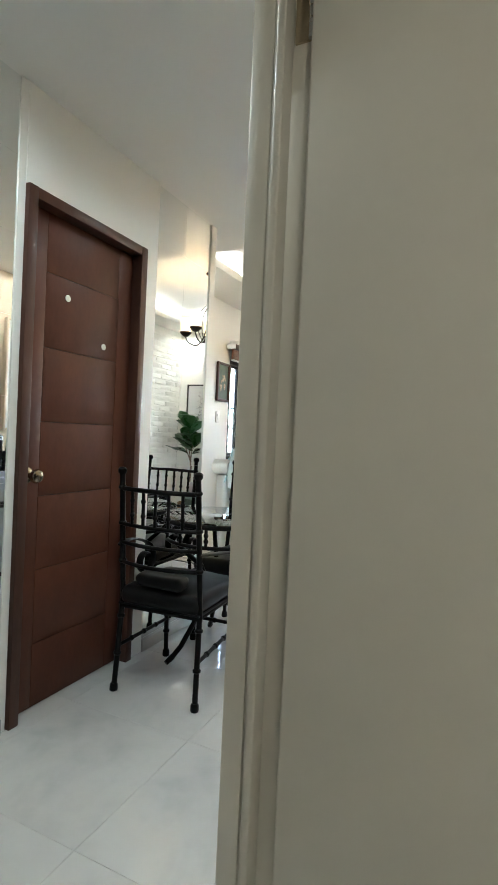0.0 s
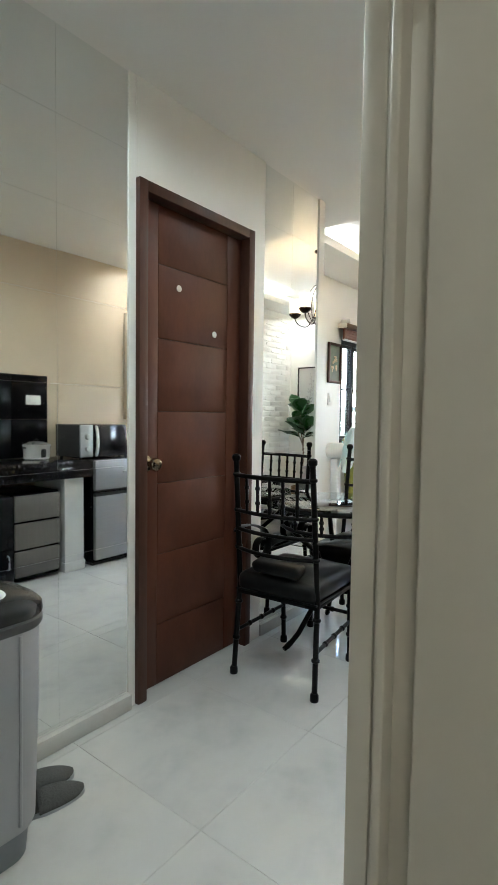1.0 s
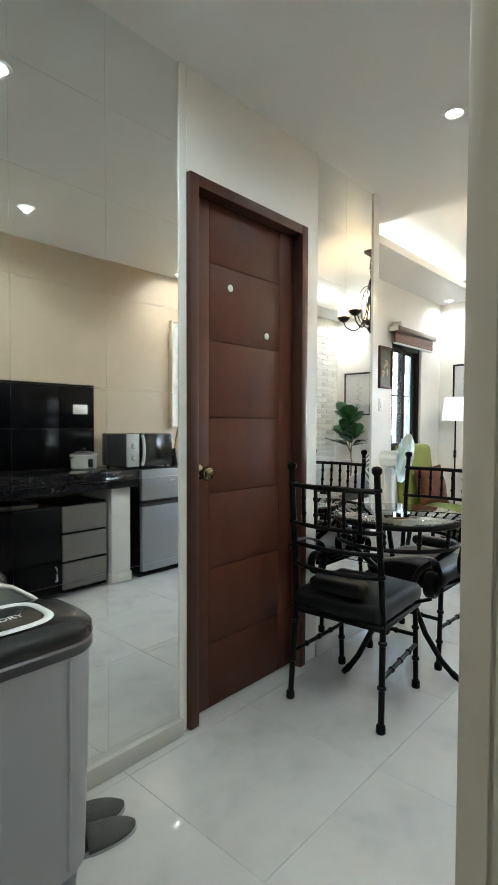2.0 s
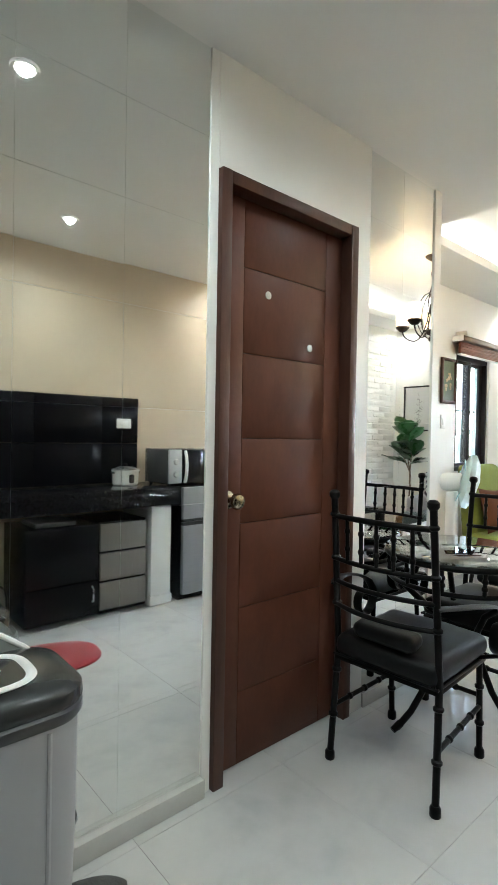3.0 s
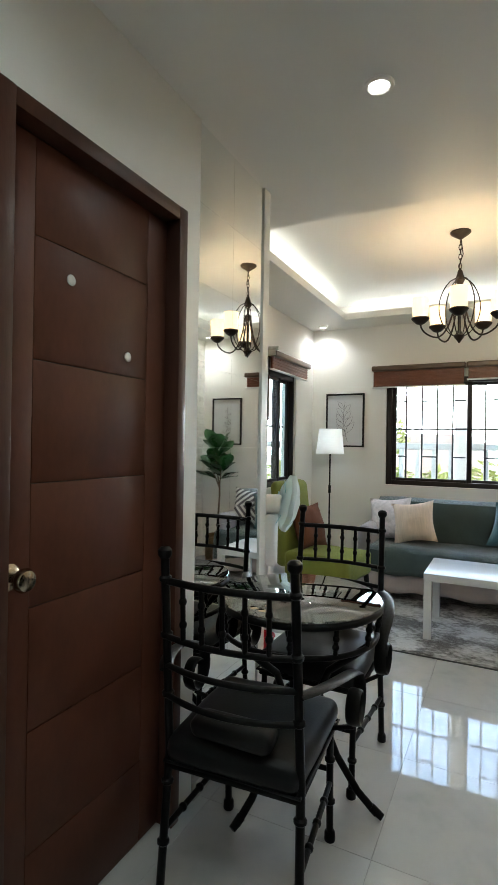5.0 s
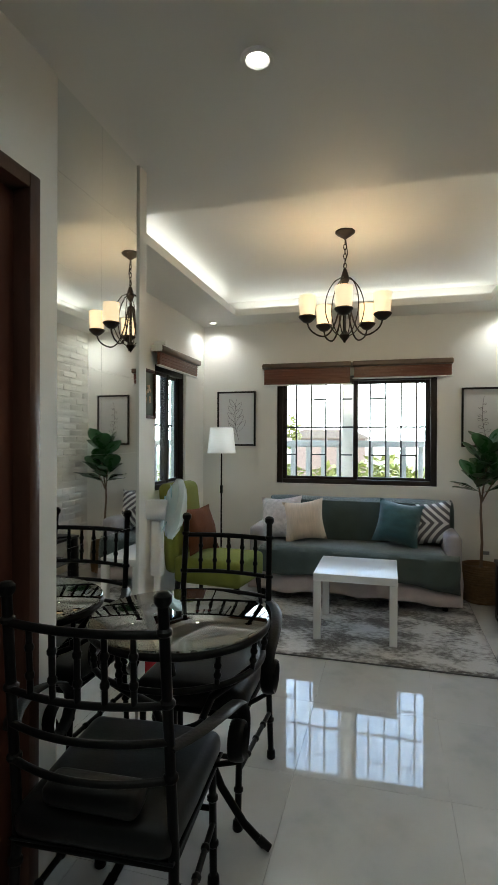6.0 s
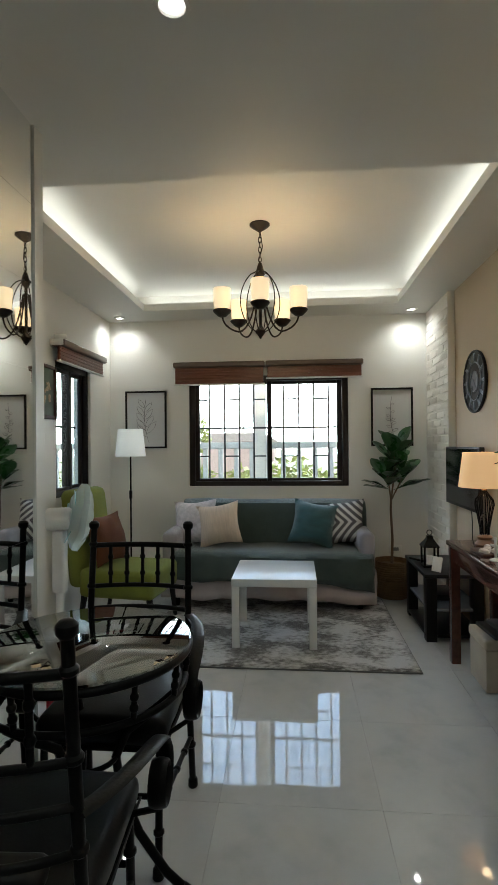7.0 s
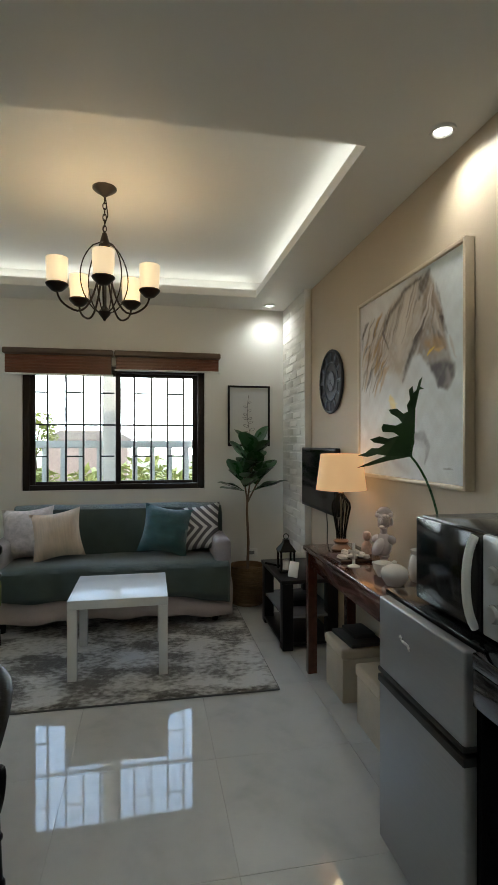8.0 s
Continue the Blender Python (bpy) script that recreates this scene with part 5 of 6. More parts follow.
part("apron", box(-0.229, -0.675, 0.712, -0.19, 0.703, 0.800, 0.003), GRANITE, ct)
POSTT = mat("white_tiled_post", (0.68, 0.68, 0.65), 0.15, var=0.04)
part("post", box(-0.188, 0.49, 0, 0.235, 0.65, 0.799, 0.003), POSTT, ct, "white tiled post")
part("post_base", box(-0.198, 0.482, 0, 0.235, 0.658, 0.07, 0.003), POSTT, ct)
cab = thing("kitchen_cabinet", (0.68, 1.575, 0), "black kitchen base cabinet with chrome handle", "cabinet")
body = part("body", box(-0.19, -0.235, 0.03, 0.21, 0.230, 0.62, 0.003), BLACKC, cab)
d = part("door", box(-0.204, -0.232, 0.26, -0.191, 0.227, 0.615, 0.002), BLACKC, cab)
d = part("drawer", box(-0.204, -0.232, 0.035, -0.191, 0.227, 0.255, 0.002), BLACKC, cab)
part("handle", tube([(-0.205, 0.185, 0.12), (-0.228, 0.185, 0.13), (-0.228, 0.185, 0.21), (-0.205, 0.185, 0.22)], 0.005, 8), STEEL, d, "chrome pull handle")
dr = thing("drawer_unit", (0.68, 1.985, 0), "grey plastic three-drawer unit under the counter", "drawers")
part("body", box(-0.18, -0.172, 0.02, 0.21, 0.178, 0.628, 0.004), BLACKC, dr)
for k in range(3):
    part("drawer", box(-0.200, -0.168, 0.045 + k * 0.195, -0.181, 0.174, 0.225 + k * 0.195, 0.006), GREYD, dr)
sink = thing("dish_rack", (0.66, 1.55, 0.622), "low grey tray of dishes under the counter", "tray")
part("tray", box(-0.14, -0.14, 0, 0.12, 0.12, 0.03, 0.008), GREYD, sink)

fr = thing("refrigerator", (0.66, 2.645, 0), "small silver-grey two-door refrigerator under the counter", "refrigerator")
part("body", box(-0.195, -0.225, 0.02, 0.225, 0.248, 0.816, 0.006), BLACKC, fr)
for nm, z0, z1 in (("fridge_door", 0.045, 0.568), ("freezer_door", 0.594, 0.828)):
    dd = part(nm, box(-0.232, -0.216, z0, -0.196, 0.250, z1, 0.007, 3), FRIDGE, fr)
    part("grip_strip", box(-0.238, -0.221, z1 - 0.016 if nm == "fridge_door" else z0 - 0.008, -0.200, 0.250, z1 + 0.008 if nm == "fridge_door" else z0 + 0.006, 0.004), RUBBER, dd)
    if nm == "freezer_door":
        part("badge", tube([(-0.233, 0.105, 0.748), (-0.235, 0.085, 0.738), (-0.235, 0.055, 0.738), (-0.233, 0.045, 0.724)], 0.004, 8), STEEL, dd, "small chrome badge")
part("plinth", box(-0.19, -0.222, 0, 0.22, 0.245, 0.02), RUBBER, fr)

mw = thing("microwave_oven", (0.663, 2.565, 0.838), "silver and black microwave oven on the counter", "microwave")
mw.scale = (0.95, 0.93, 0.97)
part("case", box(-0.155, -0.235, 0.012, 0.19, 0.235, 0.275, 0.006), mat("dark_grey_enamel", (0.06, 0.06, 0.06), 0.15, var=0.1), mw)
part("door", box(-0.176, -0.110, 0.016, -0.156, 0.233, 0.272, 0.006), SCREEN, mw, "black glass door")
part("control_panel", box(-0.174, -0.233, 0.016, -0.156, -0.113, 0.272, 0.005), mat("silver_plastic", (0.50, 0.51, 0.52), 0.35, metal=0.3), mw, "silver control panel")
part("handle", tube(curve((-0.178, -0.088, 0.025), (-0.215, -0.088, 0.07), (-0.215, -0.088, 0.22), (-0.178, -0.088, 0.262), 10), 0.012, 10), WHITEP, mw, "curved silver-white handle")
for z in (0.085, 0.18):
    part("knob", lathe([(0.024, 0), (0.024, 0.012), (0.019, 0.020), (0.002, 0.021)], 20), STEEL, mw, "round dial", pose(-0.174, -0.172, z, 0, -90, 0))
for sx in (-0.12, 0.15):
    for sy in (-0.2, 0.2):
        part("foot", lathe([(0.012, 0), (0.012, 0.013)], 10, centre=(sx, sy, 0)), RUBBER, mw)
rice = thing("rice_cooker", (0.755, 2.135, 0.838), "white rice cooker with glass lid", "rice cooker")
rice.scale = (0.86, 0.86, 0.74)
part("body", lathe([(0.095, 0), (0.108, 0.012), (0.112, 0.13), (0.118, 0.14), (0.118, 0.148), (0.10, 0.150)], 32), WHITEP, rice)
part("lid", lathe([(0.112, 0.150), (0.108, 0.158), (0.06, 0.178), (0.002, 0.184)], 32), STEEL, rice, "domed lid")
part("lid_knob", lathe([(0.010, 0.182), (0.010, 0.195), (0.020, 0.205), (0.002, 0.212)], 16), RUBBER, rice)
part("control_panel", box(-0.122, -0.022, 0.025, -0.104, 0.022, 0.11, 0.008), RUBBER, rice, "black control panel")
for sy in (-1, 1):
    part("handle", box(-0.02, sy * 0.115 - 0.016, 0.115, 0.02, sy * 0.115 + 0.016, 0.130, 0.005), RUBBER, rice)
ol = thing("wall_outlet", (XE - 0.0125, 2.183, 1.29), "white double socket plate on the black tiles", "socket", rz=-90)
part("plate", box(-0.06, -0.008, -0.036, 0.06, 0, 0.036, 0.003), WHITEP, ol)
part("outlet", box(-0.035, -0.0095, -0.016, 0.035, -0.007, 0.016, 0.001), WHITEP, ol)
bt = thing("water_bottle", (0.62, 1.20, 0), "clear water jug on the floor beside the cabinet", "bottle")
part("bottle", lathe([(0.07, 0), (0.08, 0.01), (0.08, 0.22), (0.06, 0.27), (0.025, 0.30), (0.025, 0.33)], 24), glass("jug_plastic", (0.75, 0.8, 0.82), 0.1, 1.2), bt)
part("cap", lathe([(0.028, 0.33), (0.028, 0.355)], 16), RUBBER, bt)
REDM = mat("red_chenille", (0.34, 0.012, 0.022), 0.95, var=0.3, scale=16, bump=0.8, bump_scale=140, sheen=0.4)
mt = thing("bath_mat", (0.06, 1.30, 0), "thick red rounded floor mat", "mat", rz=8)
bm = bmesh.new()
rings = []
for f, z in ((1.0, 0.002), (1.0, 0.010), (0.96, 0.015), (0.6, 0.017), (0.25, 0.017)):
    rings.append([bm.verts.new((f * 0.21 * (abs(math.cos(a)) ** 0.75) * (1 if math.cos(a) > 0 else -1), f * 0.36 * (abs(math.sin(a)) ** 0.75) * (1 if math.sin(a) > 0 else -1), z)) for a in (i * math.tau / 48 for i in range(48))])
for a, b in zip(rings, rings[1:]):
    for i in range(48):
        bm.faces.new((a[i], a[(i + 1) % 48], b[(i + 1) % 48], b[i]))
bm.faces.new(rings[-1])
part("surface", bm, REDM, mt, m=pose(0, -0.06, 0))

# ---- desk, its lamp and ornaments ----
MAHOG = mat("dark_mahogany", (0.075, 0.022, 0.014), 0.16, var=0.35, scale=4, stretch=(8, 1, 8), coat=0.6)
desk = thing("console_desk", (0.725, 3.585, 0), "narrow dark mahogany console desk against the wall", "desk")
part("top", box(-0.155, -0.635, 0.700, 0.150, 0.635, 0.730, 0.006, 3), MAHOG, desk)
part("apron", box(-0.135, -0.61, 0.61, -0.115, 0.61, 0.700, 0.002), MAHOG, desk)
part("end_apron", box(-0.115, 0.59, 0.61, 0.14, 0.61, 0.699, 0.002), MAHOG, desk)
for sx in (-0.118, 0.118):
    for sy in (-0.59, 0.592):
        part("leg", box(sx - 0.027, sy - 0.027, 0, sx + 0.027, sy + 0.027, 0.699, 0.004), MAHOG, desk)
LSH = mat("linen_shade_lit", (0.74, 0.54, 0.33), 0.8, var=0.05, emit=(1.0, 0.55, 0.24), power=0.55, bump=0.2, bump_scale=200)
dlamp = thing("table_lamp", (0.74, 4.05, 0.730), "lit table lamp with wire cage base and linen shade", "lamp")
WOODK = mat("turned_wood", (0.22, 0.12, 0.06), 0.4, var=0.2, scale=9)
part("base", lathe([(0.05, 0), (0.055, 0.008), (0.045, 0.02), (0.035, 0.035), (0.045, 0.05), (0.028, 0.062), (0.010, 0.065)], 24), WOODK, dlamp, "turned wooden base")
part("stem", tube([(0, 0, 0.06), (0, 0, 0.36)], 0.006, 8), BRASS, dlamp)
for k in range(14):
    a = k * math.tau / 14
    part("cage_wire", tube([(r * math.cos(a), r * math.sin(a), z) for r, z in ((0.024, 0.06), (0.026, 0.10), (0.040, 0.18), (0.052, 0.235), (0.048, 0.262), (0.020, 0.300), (0.008, 0.318))], 0.0032, 6), IRON, dlamp)
part("collar", lathe([(0.012, 0.31), (0.016, 0.318), (0.012, 0.335)], 16), BRASS, dlamp)
ls = part("shade", lathe([(0.140, 0.335), (0.114, 0.535), (0.111, 0.535), (0.137, 0.335)], 44, caps=False), LSH, dlamp, "cream linen drum shade")
ls.visible_shadow = False
lamp("table_lamp_bulb", "POINT", pose(0.74, 4.05, 0.730 + 0.43), 0.9, WARM, radius=0.035)

PORC = mat("white_porcelain", (0.72, 0.69, 0.64), 0.15, var=0.05, scale=6)
IRID = mat("pearl_glass", (0.80, 0.70, 0.67), 0.12, var=0.15, scale=9, metal=0.1, alpha=0.2)
# a bust, one plain turned and shaped mesh
bm = lathe([(0.036, 0), (0.038, 0.010), (0.022, 0.022), (0.020, 0.045), (0.030, 0.06)], 28)
def lump(x, y, z, rx, ry, rz_, tilt_x=0, tilt_y=0):
    bmesh.ops.create_uvsphere(bm, u_segments=20, v_segments=12, radius=1, matrix=pose(x, y, z, tilt_x, tilt_y, 0) @ Matrix.Diagonal((rx, ry, rz_, 1)))
lump(0, 0, 0.115, 0.034, 0.044, 0.060)
lump(0, -0.036, 0.140, 0.026, 0.026, 0.022, 18)
lump(0, 0.036, 0.140, 0.026, 0.026, 0.022, -18)
lump(-0.010, 0.02, 0.105, 0.040, 0.030, 0.055, 30)
lump(0, 0, 0.185, 0.018, 0.018, 0.040)
lump(-0.006, 0, 0.238, 0.034, 0.029, 0.042)
lump(-0.040, 0, 0.234, 0.008, 0.006, 0.012)
lump(-0.032, 0, 0.205, 0.012, 0.014, 0.010)
for k in range(13):
    a = k * math.tau / 13
    lump(0.006 + 0.034 * math.cos(a), 0.034 * math.sin(a), 0.262 + 0.008 * math.cos(a) + 0.004 * (k % 2), 0.011, 0.011, 0.011)
lump(0.008, 0, 0.278, 0.036, 0.034, 0.024)
for k in range(6):
    lump(0.034, -0.03 + 0.012 * k, 0.225 - 0.006 * (k % 3), 0.011, 0.010, 0.022)
t = tagged(part("bust_statue", bm, IRID, None, "pearly glass bust statue on the desk"), "", "statue")
t.matrix_world = pose(0.79, 3.62, 0.730, 0, 0, 50) @ Matrix.Scale(0.96, 4)
def pot(name, loc, prof, label, material, handles=False):
    t = thing(name, loc, label, "ornament")
    part("bowl", lathe(prof, 30), material, t)
    if handles:
        part("lid_knob", lathe([(0.006, 0.088), (0.012, 0.096), (0.002, 0.104)], 12), material, t)
    return t
pot("lidded_bowl", (0.70, 3.33, 0.730), [(0.035, 0), (0.04, 0.006), (0.054, 0.03), (0.058, 0.05), (0.050, 0.070), (0.026, 0.084), (0.004, 0.09)], "glazed cream lidded bowl on the desk", PORC, True)
pot("small_bowl", (0.715, 3.47, 0.730), [(0.025, 0), (0.028, 0.006), (0.043, 0.035), (0.048, 0.06), (0.043, 0.06), (0.02, 0.015), (0.002, 0.012)], "small cream glazed bowl on the desk", PORC)
jg = pot("cream_jug", (0.83, 3.36, 0.730), [(0.032, 0), (0.035, 0.005), (0.048, 0.05), (0.040, 0.09), (0.030, 0.115), (0.038, 0.135), (0.034, 0.135), (0.02, 0.10)], "cream glazed jug on the desk", PORC)
part("handle", tube(curve((0, 0.035, 0.11), (0, 0.085, 0.12), (0, 0.085, 0.05), (0, 0.042, 0.045), 8), 0.006, 8), PORC, jg)
dz = tagged(part("doll_figurine", lathe([(0.030, 0), (0.034, 0.01), (0.026, 0.05), (0.012, 0.068), (0.020, 0.078), (0.024, 0.096), (0.018, 0.114), (0.002, 0.12)], 18), mat("painted_bisque", (0.55, 0.36, 0.27), 0.5, var=0.5, scale=26), None, "small painted doll figurine on the desk"), "", "doll")
dz.matrix_world = pose(0.84, 3.93, 0.730)
SHELLM = mat("shell_white", (0.62, 0.58, 0.52), 0.4, var=0.3, scale=22, bump=0.4, bump_scale=80)
tr = thing("ornament_tray", (0.70, 3.83, 0.730), "low tray of pale shells and trinkets", "tray")
part("tray", box(-0.085, -0.10, 0, 0.085, 0.10, 0.012, 0.005), FRAMEW, tr)
rnd = random.Random(15)
for k in range(11):
    bm = lathe([(0.004, 0), (0.020, 0.008), (0.016, 0.02), (0.003, 0.026)], 10)
    part("shell", bm, SHELLM, tr, m=pose(rnd.uniform(-0.065, 0.065), rnd.uniform(-0.08, 0.08), 0.012, rnd.uniform(-12, 12), rnd.uniform(-12, 12), rnd.uniform(0, 360)) @ Matrix.Diagonal((1, rnd.uniform(1, 1.6), 1, 1)))
cx = thing("white_cross", (0.655, 3.66, 0.730), "small white standing cross on a round base", "ornament", rz=-65)
part("base", lathe([(0.030, 0), (0.030, 0.004), (0.010, 0.012), (0.004, 0.014)], 18), PORC, cx)
part("upright", box(-0.006, -0.005, 0.010, 0.006, 0.005, 0.115, 0.002), PORC, cx)
part("crosspiece", box(-0.035, -0.0045, 0.065, 0.035, 0.0045, 0.078, 0.002), PORC, cx)
# split-leaf in a slim vase behind the microwave
vs = thing("leaf_vase", (0.715, 2.975, 0.730), "slim dark vase holding one large split leaf", "plant")
part("vase", lathe([(0.028, 0), (0.033, 0.01), (0.036, 0.10), (0.020, 0.19), (0.016, 0.23), (0.020, 0.24)], 22), GRANITE, vs)
part("stem", tube(curve((0, 0, 0.02), (0.0, 0.0, 0.30), (-0.04, 0.01, 0.46), (-0.115, 0.03, 0.549), 12), 0.0045, 6), LEAF, vs)
MON = mat("deep_green_split_leaf", (0.020, 0.060, 0.012), 0.35, var=0.35, scale=9)
edge = [(0, 0), (0.014, 0.06), (0.012, 0.13), (0.018, 0.20), (0.030, 0.26), (0.034, 0.275), (0.052, 0.278), (0.036, 0.287), (0.046, 0.33), (0.032, 0.312), (0.022, 0.275), (0.010, 0.262),
        (0.006, 0.292), (-0.008, 0.275), (-0.004, 0.235), (-0.016, 0.212), (-0.012, 0.186), (-0.030, 0.178), (-0.055, 0.200), (-0.090, 0.196), (-0.078, 0.178), (-0.050, 0.160), (-0.036, 0.140),
        (-0.060, 0.128), (-0.110, 0.136), (-0.118, 0.120), (-0.112, 0.102), (-0.070, 0.100), (-0.048, 0.086), (-0.090, 0.074), (-0.125, 0.084), (-0.165, 0.072), (-0.150, 0.058), (-0.105, 0.050),
        (-0.130, 0.034), (-0.160, 0.034), (-0.185, 0.014), (-0.218, 0.002), (-0.175, -0.004), (-0.135, 0.008), (-0.100, 0.002), (-0.150, -0.018), (-0.185, -0.034), (-0.222, -0.052), (-0.165, -0.040), (-0.09, -0.018)]
bm = plate(edge, 0.0012)
bmesh.ops.triangulate(bm, faces=bm.faces)
for v in bm.verts:
    v.co.y += 0.9 * v.co.x * v.co.x + 0.012 * math.sin(40 * v.co.z) * min(1, abs(v.co.x) / 0.08)
ob = part("split_leaf", bm, MON, vs, "dark green split leaf", pose(-0.115, 0.03, 0.548, 0, 0, -26) @ Matrix.Scale(0.86, 4), smooth=False)
part("midrib", tube([(0, -0.001, 0), (0.012, -0.001, 0.10), (0.016, -0.001, 0.20), (0.040, -0.001, 0.31)], [0.004, 0.003, 0.002, 0.001], 6), LEAF, ob)
OTT = mat("beige_leatherette", (0.50, 0.43, 0.33), 0.5, var=0.08, scale=9, bump=0.25, bump_scale=140)
ot = thing("storage_ottoman", (0.765, 3.92, 0), "beige leatherette storage ottoman under the desk", "ottoman", "ottomans under the desk")
part("body", box(-0.115, -0.125, 0, 0.115, 0.125, 0.222, 0.006), OTT, ot)
part("lid", box(-0.123, -0.133, 0.223, 0.121, 0.133, 0.280, 0.016, 4), OTT, ot, "padded lid")
copy_thing(ot, pose(0.770, 3.50, 0))
lp = thing("laptop_case", (0.775, 3.915, 0.280), "closed black case lying on the ottoman", "case", rz=4)
part("shell", box(-0.09, -0.125, 0, 0.10, 0.125, 0.020, 0.006), RUBBER, lp)
part("upper_box", box(-0.04, -0.06, 0.020, 0.08, 0.10, 0.044, 0.005), RUBBER, lp)

# ---- washing machine and slippers by the mirror ----
WGREY = mat("light_grey_plastic", (0.36, 0.37, 0.39), 0.4, var=0.03)
WDARK = mat("dark_smoked_plastic", (0.025, 0.026, 0.026), 0.15, var=0.15)
ws = thing("washing_machine", (-1.07, 0.44, 0), "small grey twin-tub washing machine with black lids", "washing machine")
sq = lambda c, p: math.copysign(abs(c) ** p, c)
def loft(levels, x0=-0.172, y0=-0.362, x1=0.158, y1=0.342, seg=7):
    """A rounded-rectangle tower: levels of (inset, corner radius, height), bottom to top."""
    bm = bmesh.new()
    rings = []
    for inset, r, z in levels:
        ring = []
        for cx, cy, a0 in ((x1 - inset - r, y1 - inset - r, 0), (x0 + inset + r, y1 - inset - r, 90), (x0 + inset + r, y0 + inset + r, 180), (x1 - inset - r, y0 + inset + r, 270)):
            for k in range(seg + 1):
                a = radians(a0 + 90 * k / seg)
                ring.append(bm.verts.new((cx + r * math.cos(a), cy + r * math.sin(a), z)))
        rings.append(ring)
    n = len(rings[0])
    for a, b in zip(rings, rings[1:]):
        for k in range(n):
            bm.faces.new((a[k], a[(k + 1) % n], b[(k + 1) % n], b[k]))
    bm.faces.new(rings[0][::-1])
    bm.faces.new(rings[-1])
    return bm
part("body", loft([(0.016, 0.065, 0.085), (0.010, 0.068, 0.10), (0.002, 0.07, 0.40), (0.0, 0.07, 0.632)]), WGREY, ws)
for y in (0.262, 0.10, 0.06, -0.12, -0.16, -0.30):
    part("side_rib", tube([(0.1475, y, 0.11), (0.1535, y, 0.38), (0.156, y, 0.622)], 0.006, 8), WGREY, ws)
part("plinth", loft([(0.030, 0.06, 0.0), (0.024, 0.06, 0.086)]), mat("blue_grey_plastic", (0.20, 0.22, 0.24), 0.45, var=0.05), ws)
part("top_deck", loft([(-0.004, 0.074, 0.630), (-0.009, 0.078, 0.638), (-0.009, 0.078, 0.654), (-0.004, 0.074, 0.660)]), mat("dark_grey_deck", (0.055, 0.057, 0.058), 0.3, var=0.1), ws)
lid = part("spin_lid", loft([(-0.006, 0.076, 0.660), (-0.010, 0.080, 0.668), (-0.008, 0.080, 0.690), (0.004, 0.078, 0.704), (0.030, 0.07, 0.712), (0.060, 0.06, 0.7155)], x0=-0.10, y0=-0.004), WDARK, ws, "black domed spin-dryer lid")
part("wash_lid", loft([(-0.006, 0.076, 0.660), (-0.010, 0.080, 0.668), (-0.008, 0.080, 0.690), (0.004, 0.078, 0.704), (0.030, 0.07, 0.712)], x0=-0.10, y1=-0.020), WDARK, ws, "black wash-tub lid")
part("lid_trim", tube([(0.035 + 0.085 * sq(math.cos(a), 0.6), 0.150 + 0.105 * sq(math.sin(a), 0.6), 0.7165) for a in (i * math.tau / 40 for i in range(40))], 0.011, 8, closed=True, flat=0.3), WHITEP, lid, "white oval trim")
hump = [(-0.345, 0.0), (-0.345, 0.075), (-0.31, 0.105), (0.10, 0.118), (0.17, 0.112), (0.23, 0.092), (0.285, 0.052), (0.325, 0.012), (0.33, 0.0)]
con = part("control_panel", plate(hump, 0.055), mat("grey_green_plastic", (0.30, 0.33, 0.32), 0.35, var=0.04), ws, "arched grey control panel", pose(-0.080, 0, 0.660, 0, 0, 90))
part("rim", tube([(x, 0.0, z) for x, z in hump[1:-1]], 0.006, 8), WHITEP, con, "white edge of the panel")
part("panel_slot", box(0.10, -0.003, 0.070, 0.15, 0.002, 0.085, 0.003), WDARK, con)
part("panel_knob", lathe([(0.022, 0), (0.022, 0.012), (0.015, 0.020), (0.002, 0.021)], 20), WDARK, con, "round dial", pose(-0.12, 0, 0.055, 90, 0, 0))
txt = bpy.data.curves.new("lid_text", "FONT")
txt.body, txt.size, txt.extrude, txt.align_x, txt.align_y = "AIR DRY", 0.030, 0.0006, "CENTER", "CENTER"
to = new("lid_text", txt)
bpy.context.view_layer.update()
me = bpy.data.meshes.new_from_object(to.evaluated_get(bpy.context.evaluated_depsgraph_get()))
bpy.data.objects.remove(to)
lt_ob = new("lettering", me)
me.materials.append(WHITEP)
lt_ob.parent = lid
lt_ob.matrix_local = pose(0.04, 0.150, 0.7163, 0, 0, 90)
SLIPM = mat("grey_felt", (0.075, 0.075, 0.07), 0.9, var=0.2, scale=20, bump=0.4, bump_scale=160)
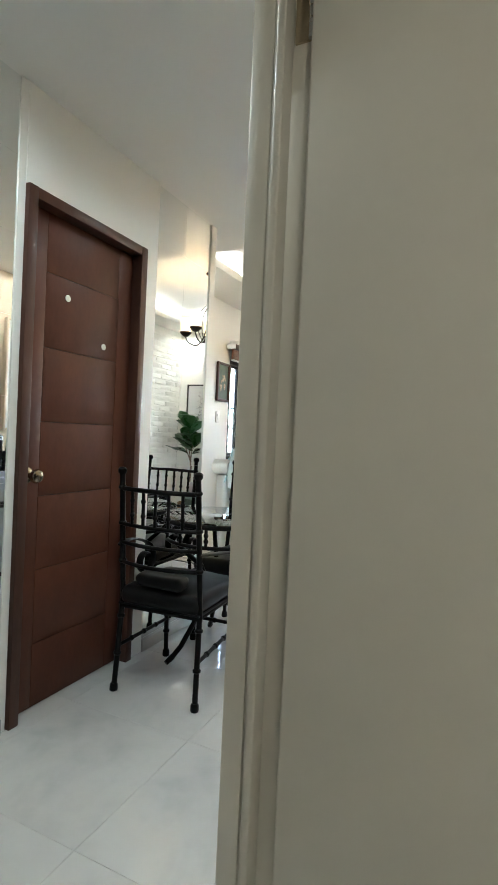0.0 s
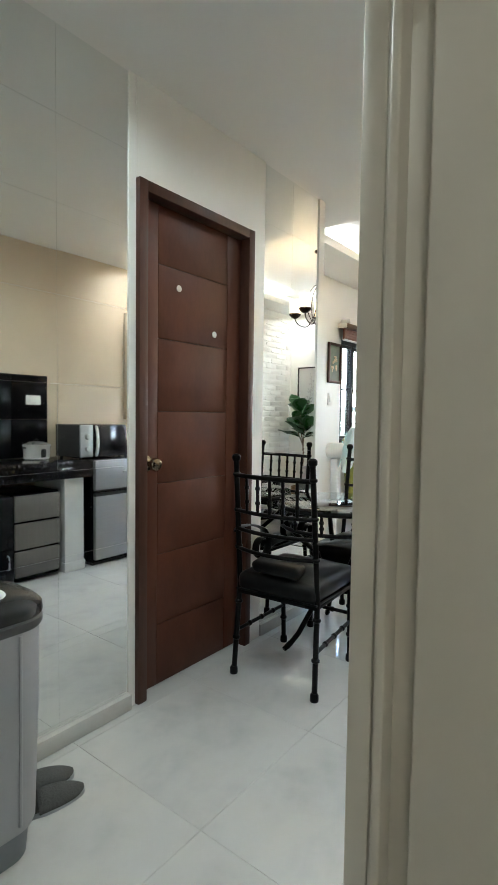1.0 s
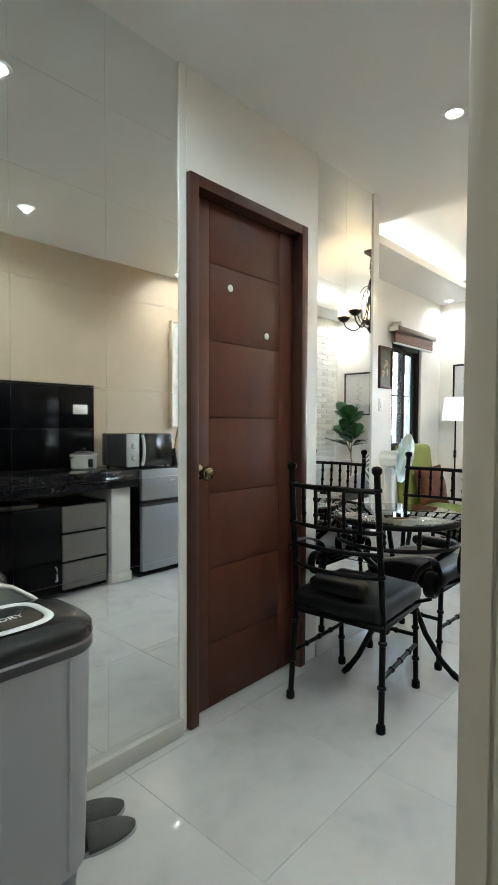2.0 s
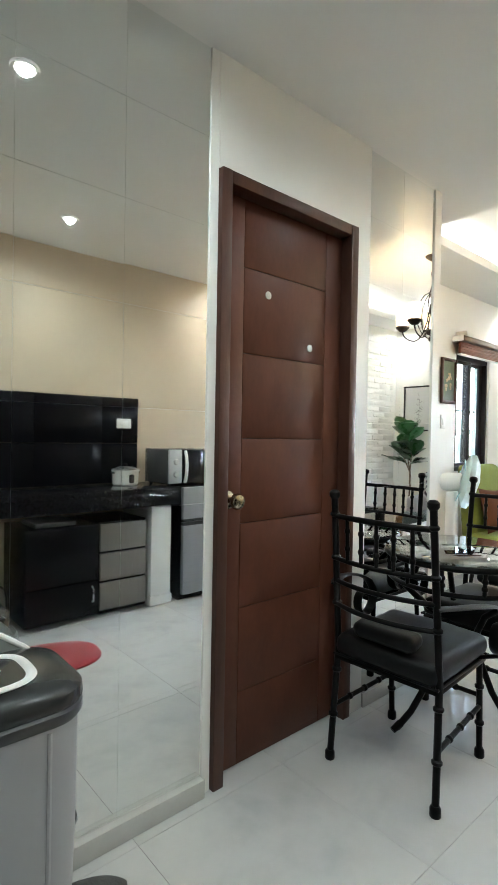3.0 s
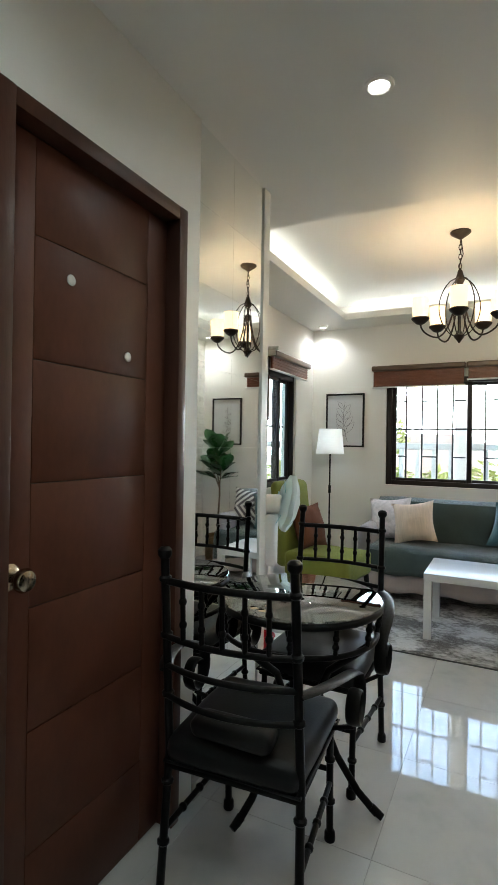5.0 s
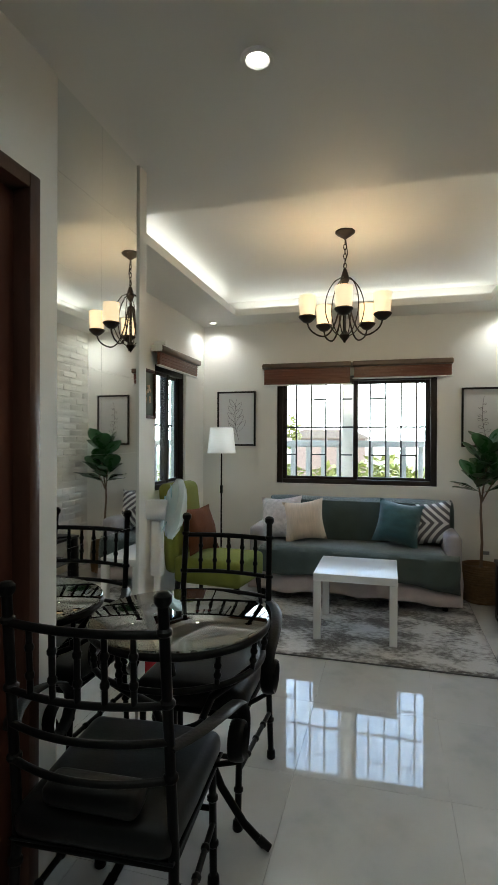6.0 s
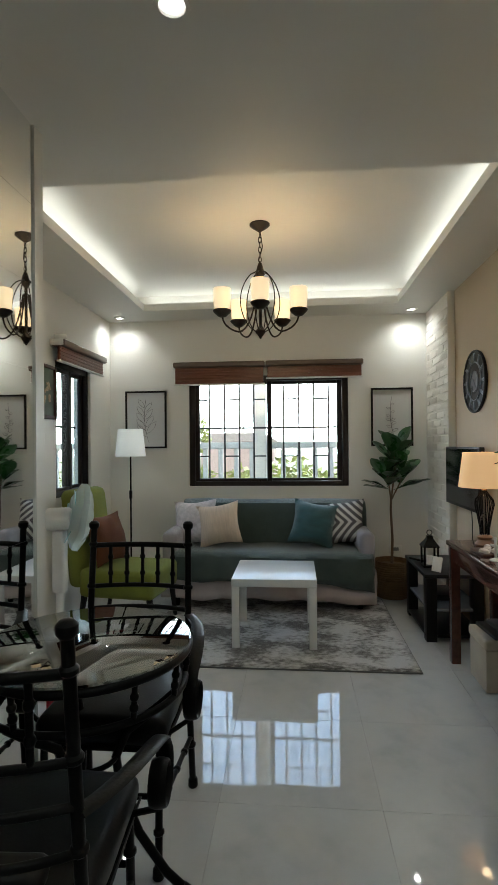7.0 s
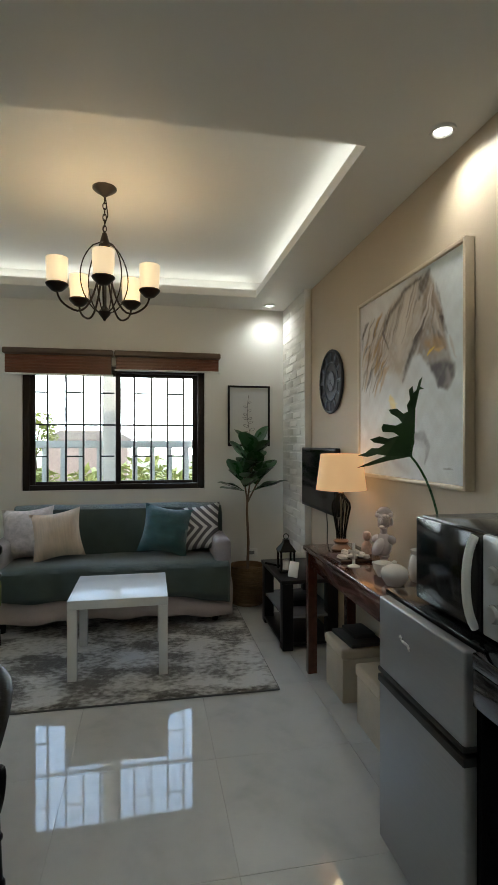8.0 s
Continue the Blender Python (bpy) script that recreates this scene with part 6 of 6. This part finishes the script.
def slipper(x, y, rz):
    t = thing("slipper", (x, y, 0), "dark grey felt house slipper on the floor", "slipper", "pair of slippers", rz)
    out = [(0.044 * sq(math.cos(a), 0.8) * (1.0 - 0.12 * (math.sin(a) < 0)), 0.128 * math.sin(a)) for a in (i * math.tau / 30 for i in range(30))]
    bm = bmesh.new()
    lo, hi = [bm.verts.new((a, b, 0)) for a, b in out], [bm.verts.new((a, b, 0.014)) for a, b in out]
    for i in range(30):
        bm.faces.new((lo[i], lo[(i + 1) % 30], hi[(i + 1) % 30], hi[i]))
    bm.faces.new(hi); bm.faces.new(lo[::-1])
    part("sole", bm, WGREY, t, "pale grey sole")
    bm = bmesh.new()
    rows = [[bm.verts.new((0.046 * math.sqrt(max(0.02, 1 - (max(0, v - 0.03) / 0.096) ** 2)) * math.cos(a), v, 0.012 + 0.042 * (1 - 0.75 * (max(0, v) / 0.125) ** 2) * math.sin(a))) for a in (math.pi * j / 10 for j in range(11))] for v in (-0.02, 0.01, 0.04, 0.065, 0.085, 0.10, 0.112, 0.120, 0.125)]
    for a, b in zip(rows, rows[1:]):
        for j in range(10):
            bm.faces.new((a[j], a[j + 1], b[j + 1], b[j]))
    bmesh.ops.recalc_face_normals(bm, faces=bm.faces)
    ob = part("upper", bm, SLIPM, t, "felt upper")
    ob.modifiers.new("thick", "SOLIDIFY").thickness = 0.004
    part("insole", box(-0.036, -0.11, 0.014, 0.036, 0.08, 0.018, 0.002), SLIPM, t)
slipper(-1.155, 0.868, -15)
slipper(-1.068, 0.848, -15)

# ---- floor tiles, last ----
SIDE = 0.596
floor = thing("floor", (-0.635, 2.872, 0), "polished white square floor tiles with fine joints", "floor", kind="structure")
part("grout", box(-1.615, -4.57, -0.06, 3.33, 3.05, -0.0025), GROUT, floor, smooth=False)
bm = box(-SIDE / 2 + 0.0005, -SIDE / 2 + 0.0005, -0.012, SIDE / 2 - 0.0005, SIDE / 2 - 0.0005, 0.0, 0.0006, 1)
first = part("floor_tile", bm, TILE, floor, m=pose(SIDE / 2, SIDE / 2, 0))
for i in range(-3, 6):
    for j in range(-8, 5):
        if (i, j) != (0, 0) and not (i > 2 and j > -4) and not (i == -3 and j < -3):
            again(first, floor, pose((i + 0.5) * SIDE, (j + 0.5) * SIDE, 0))
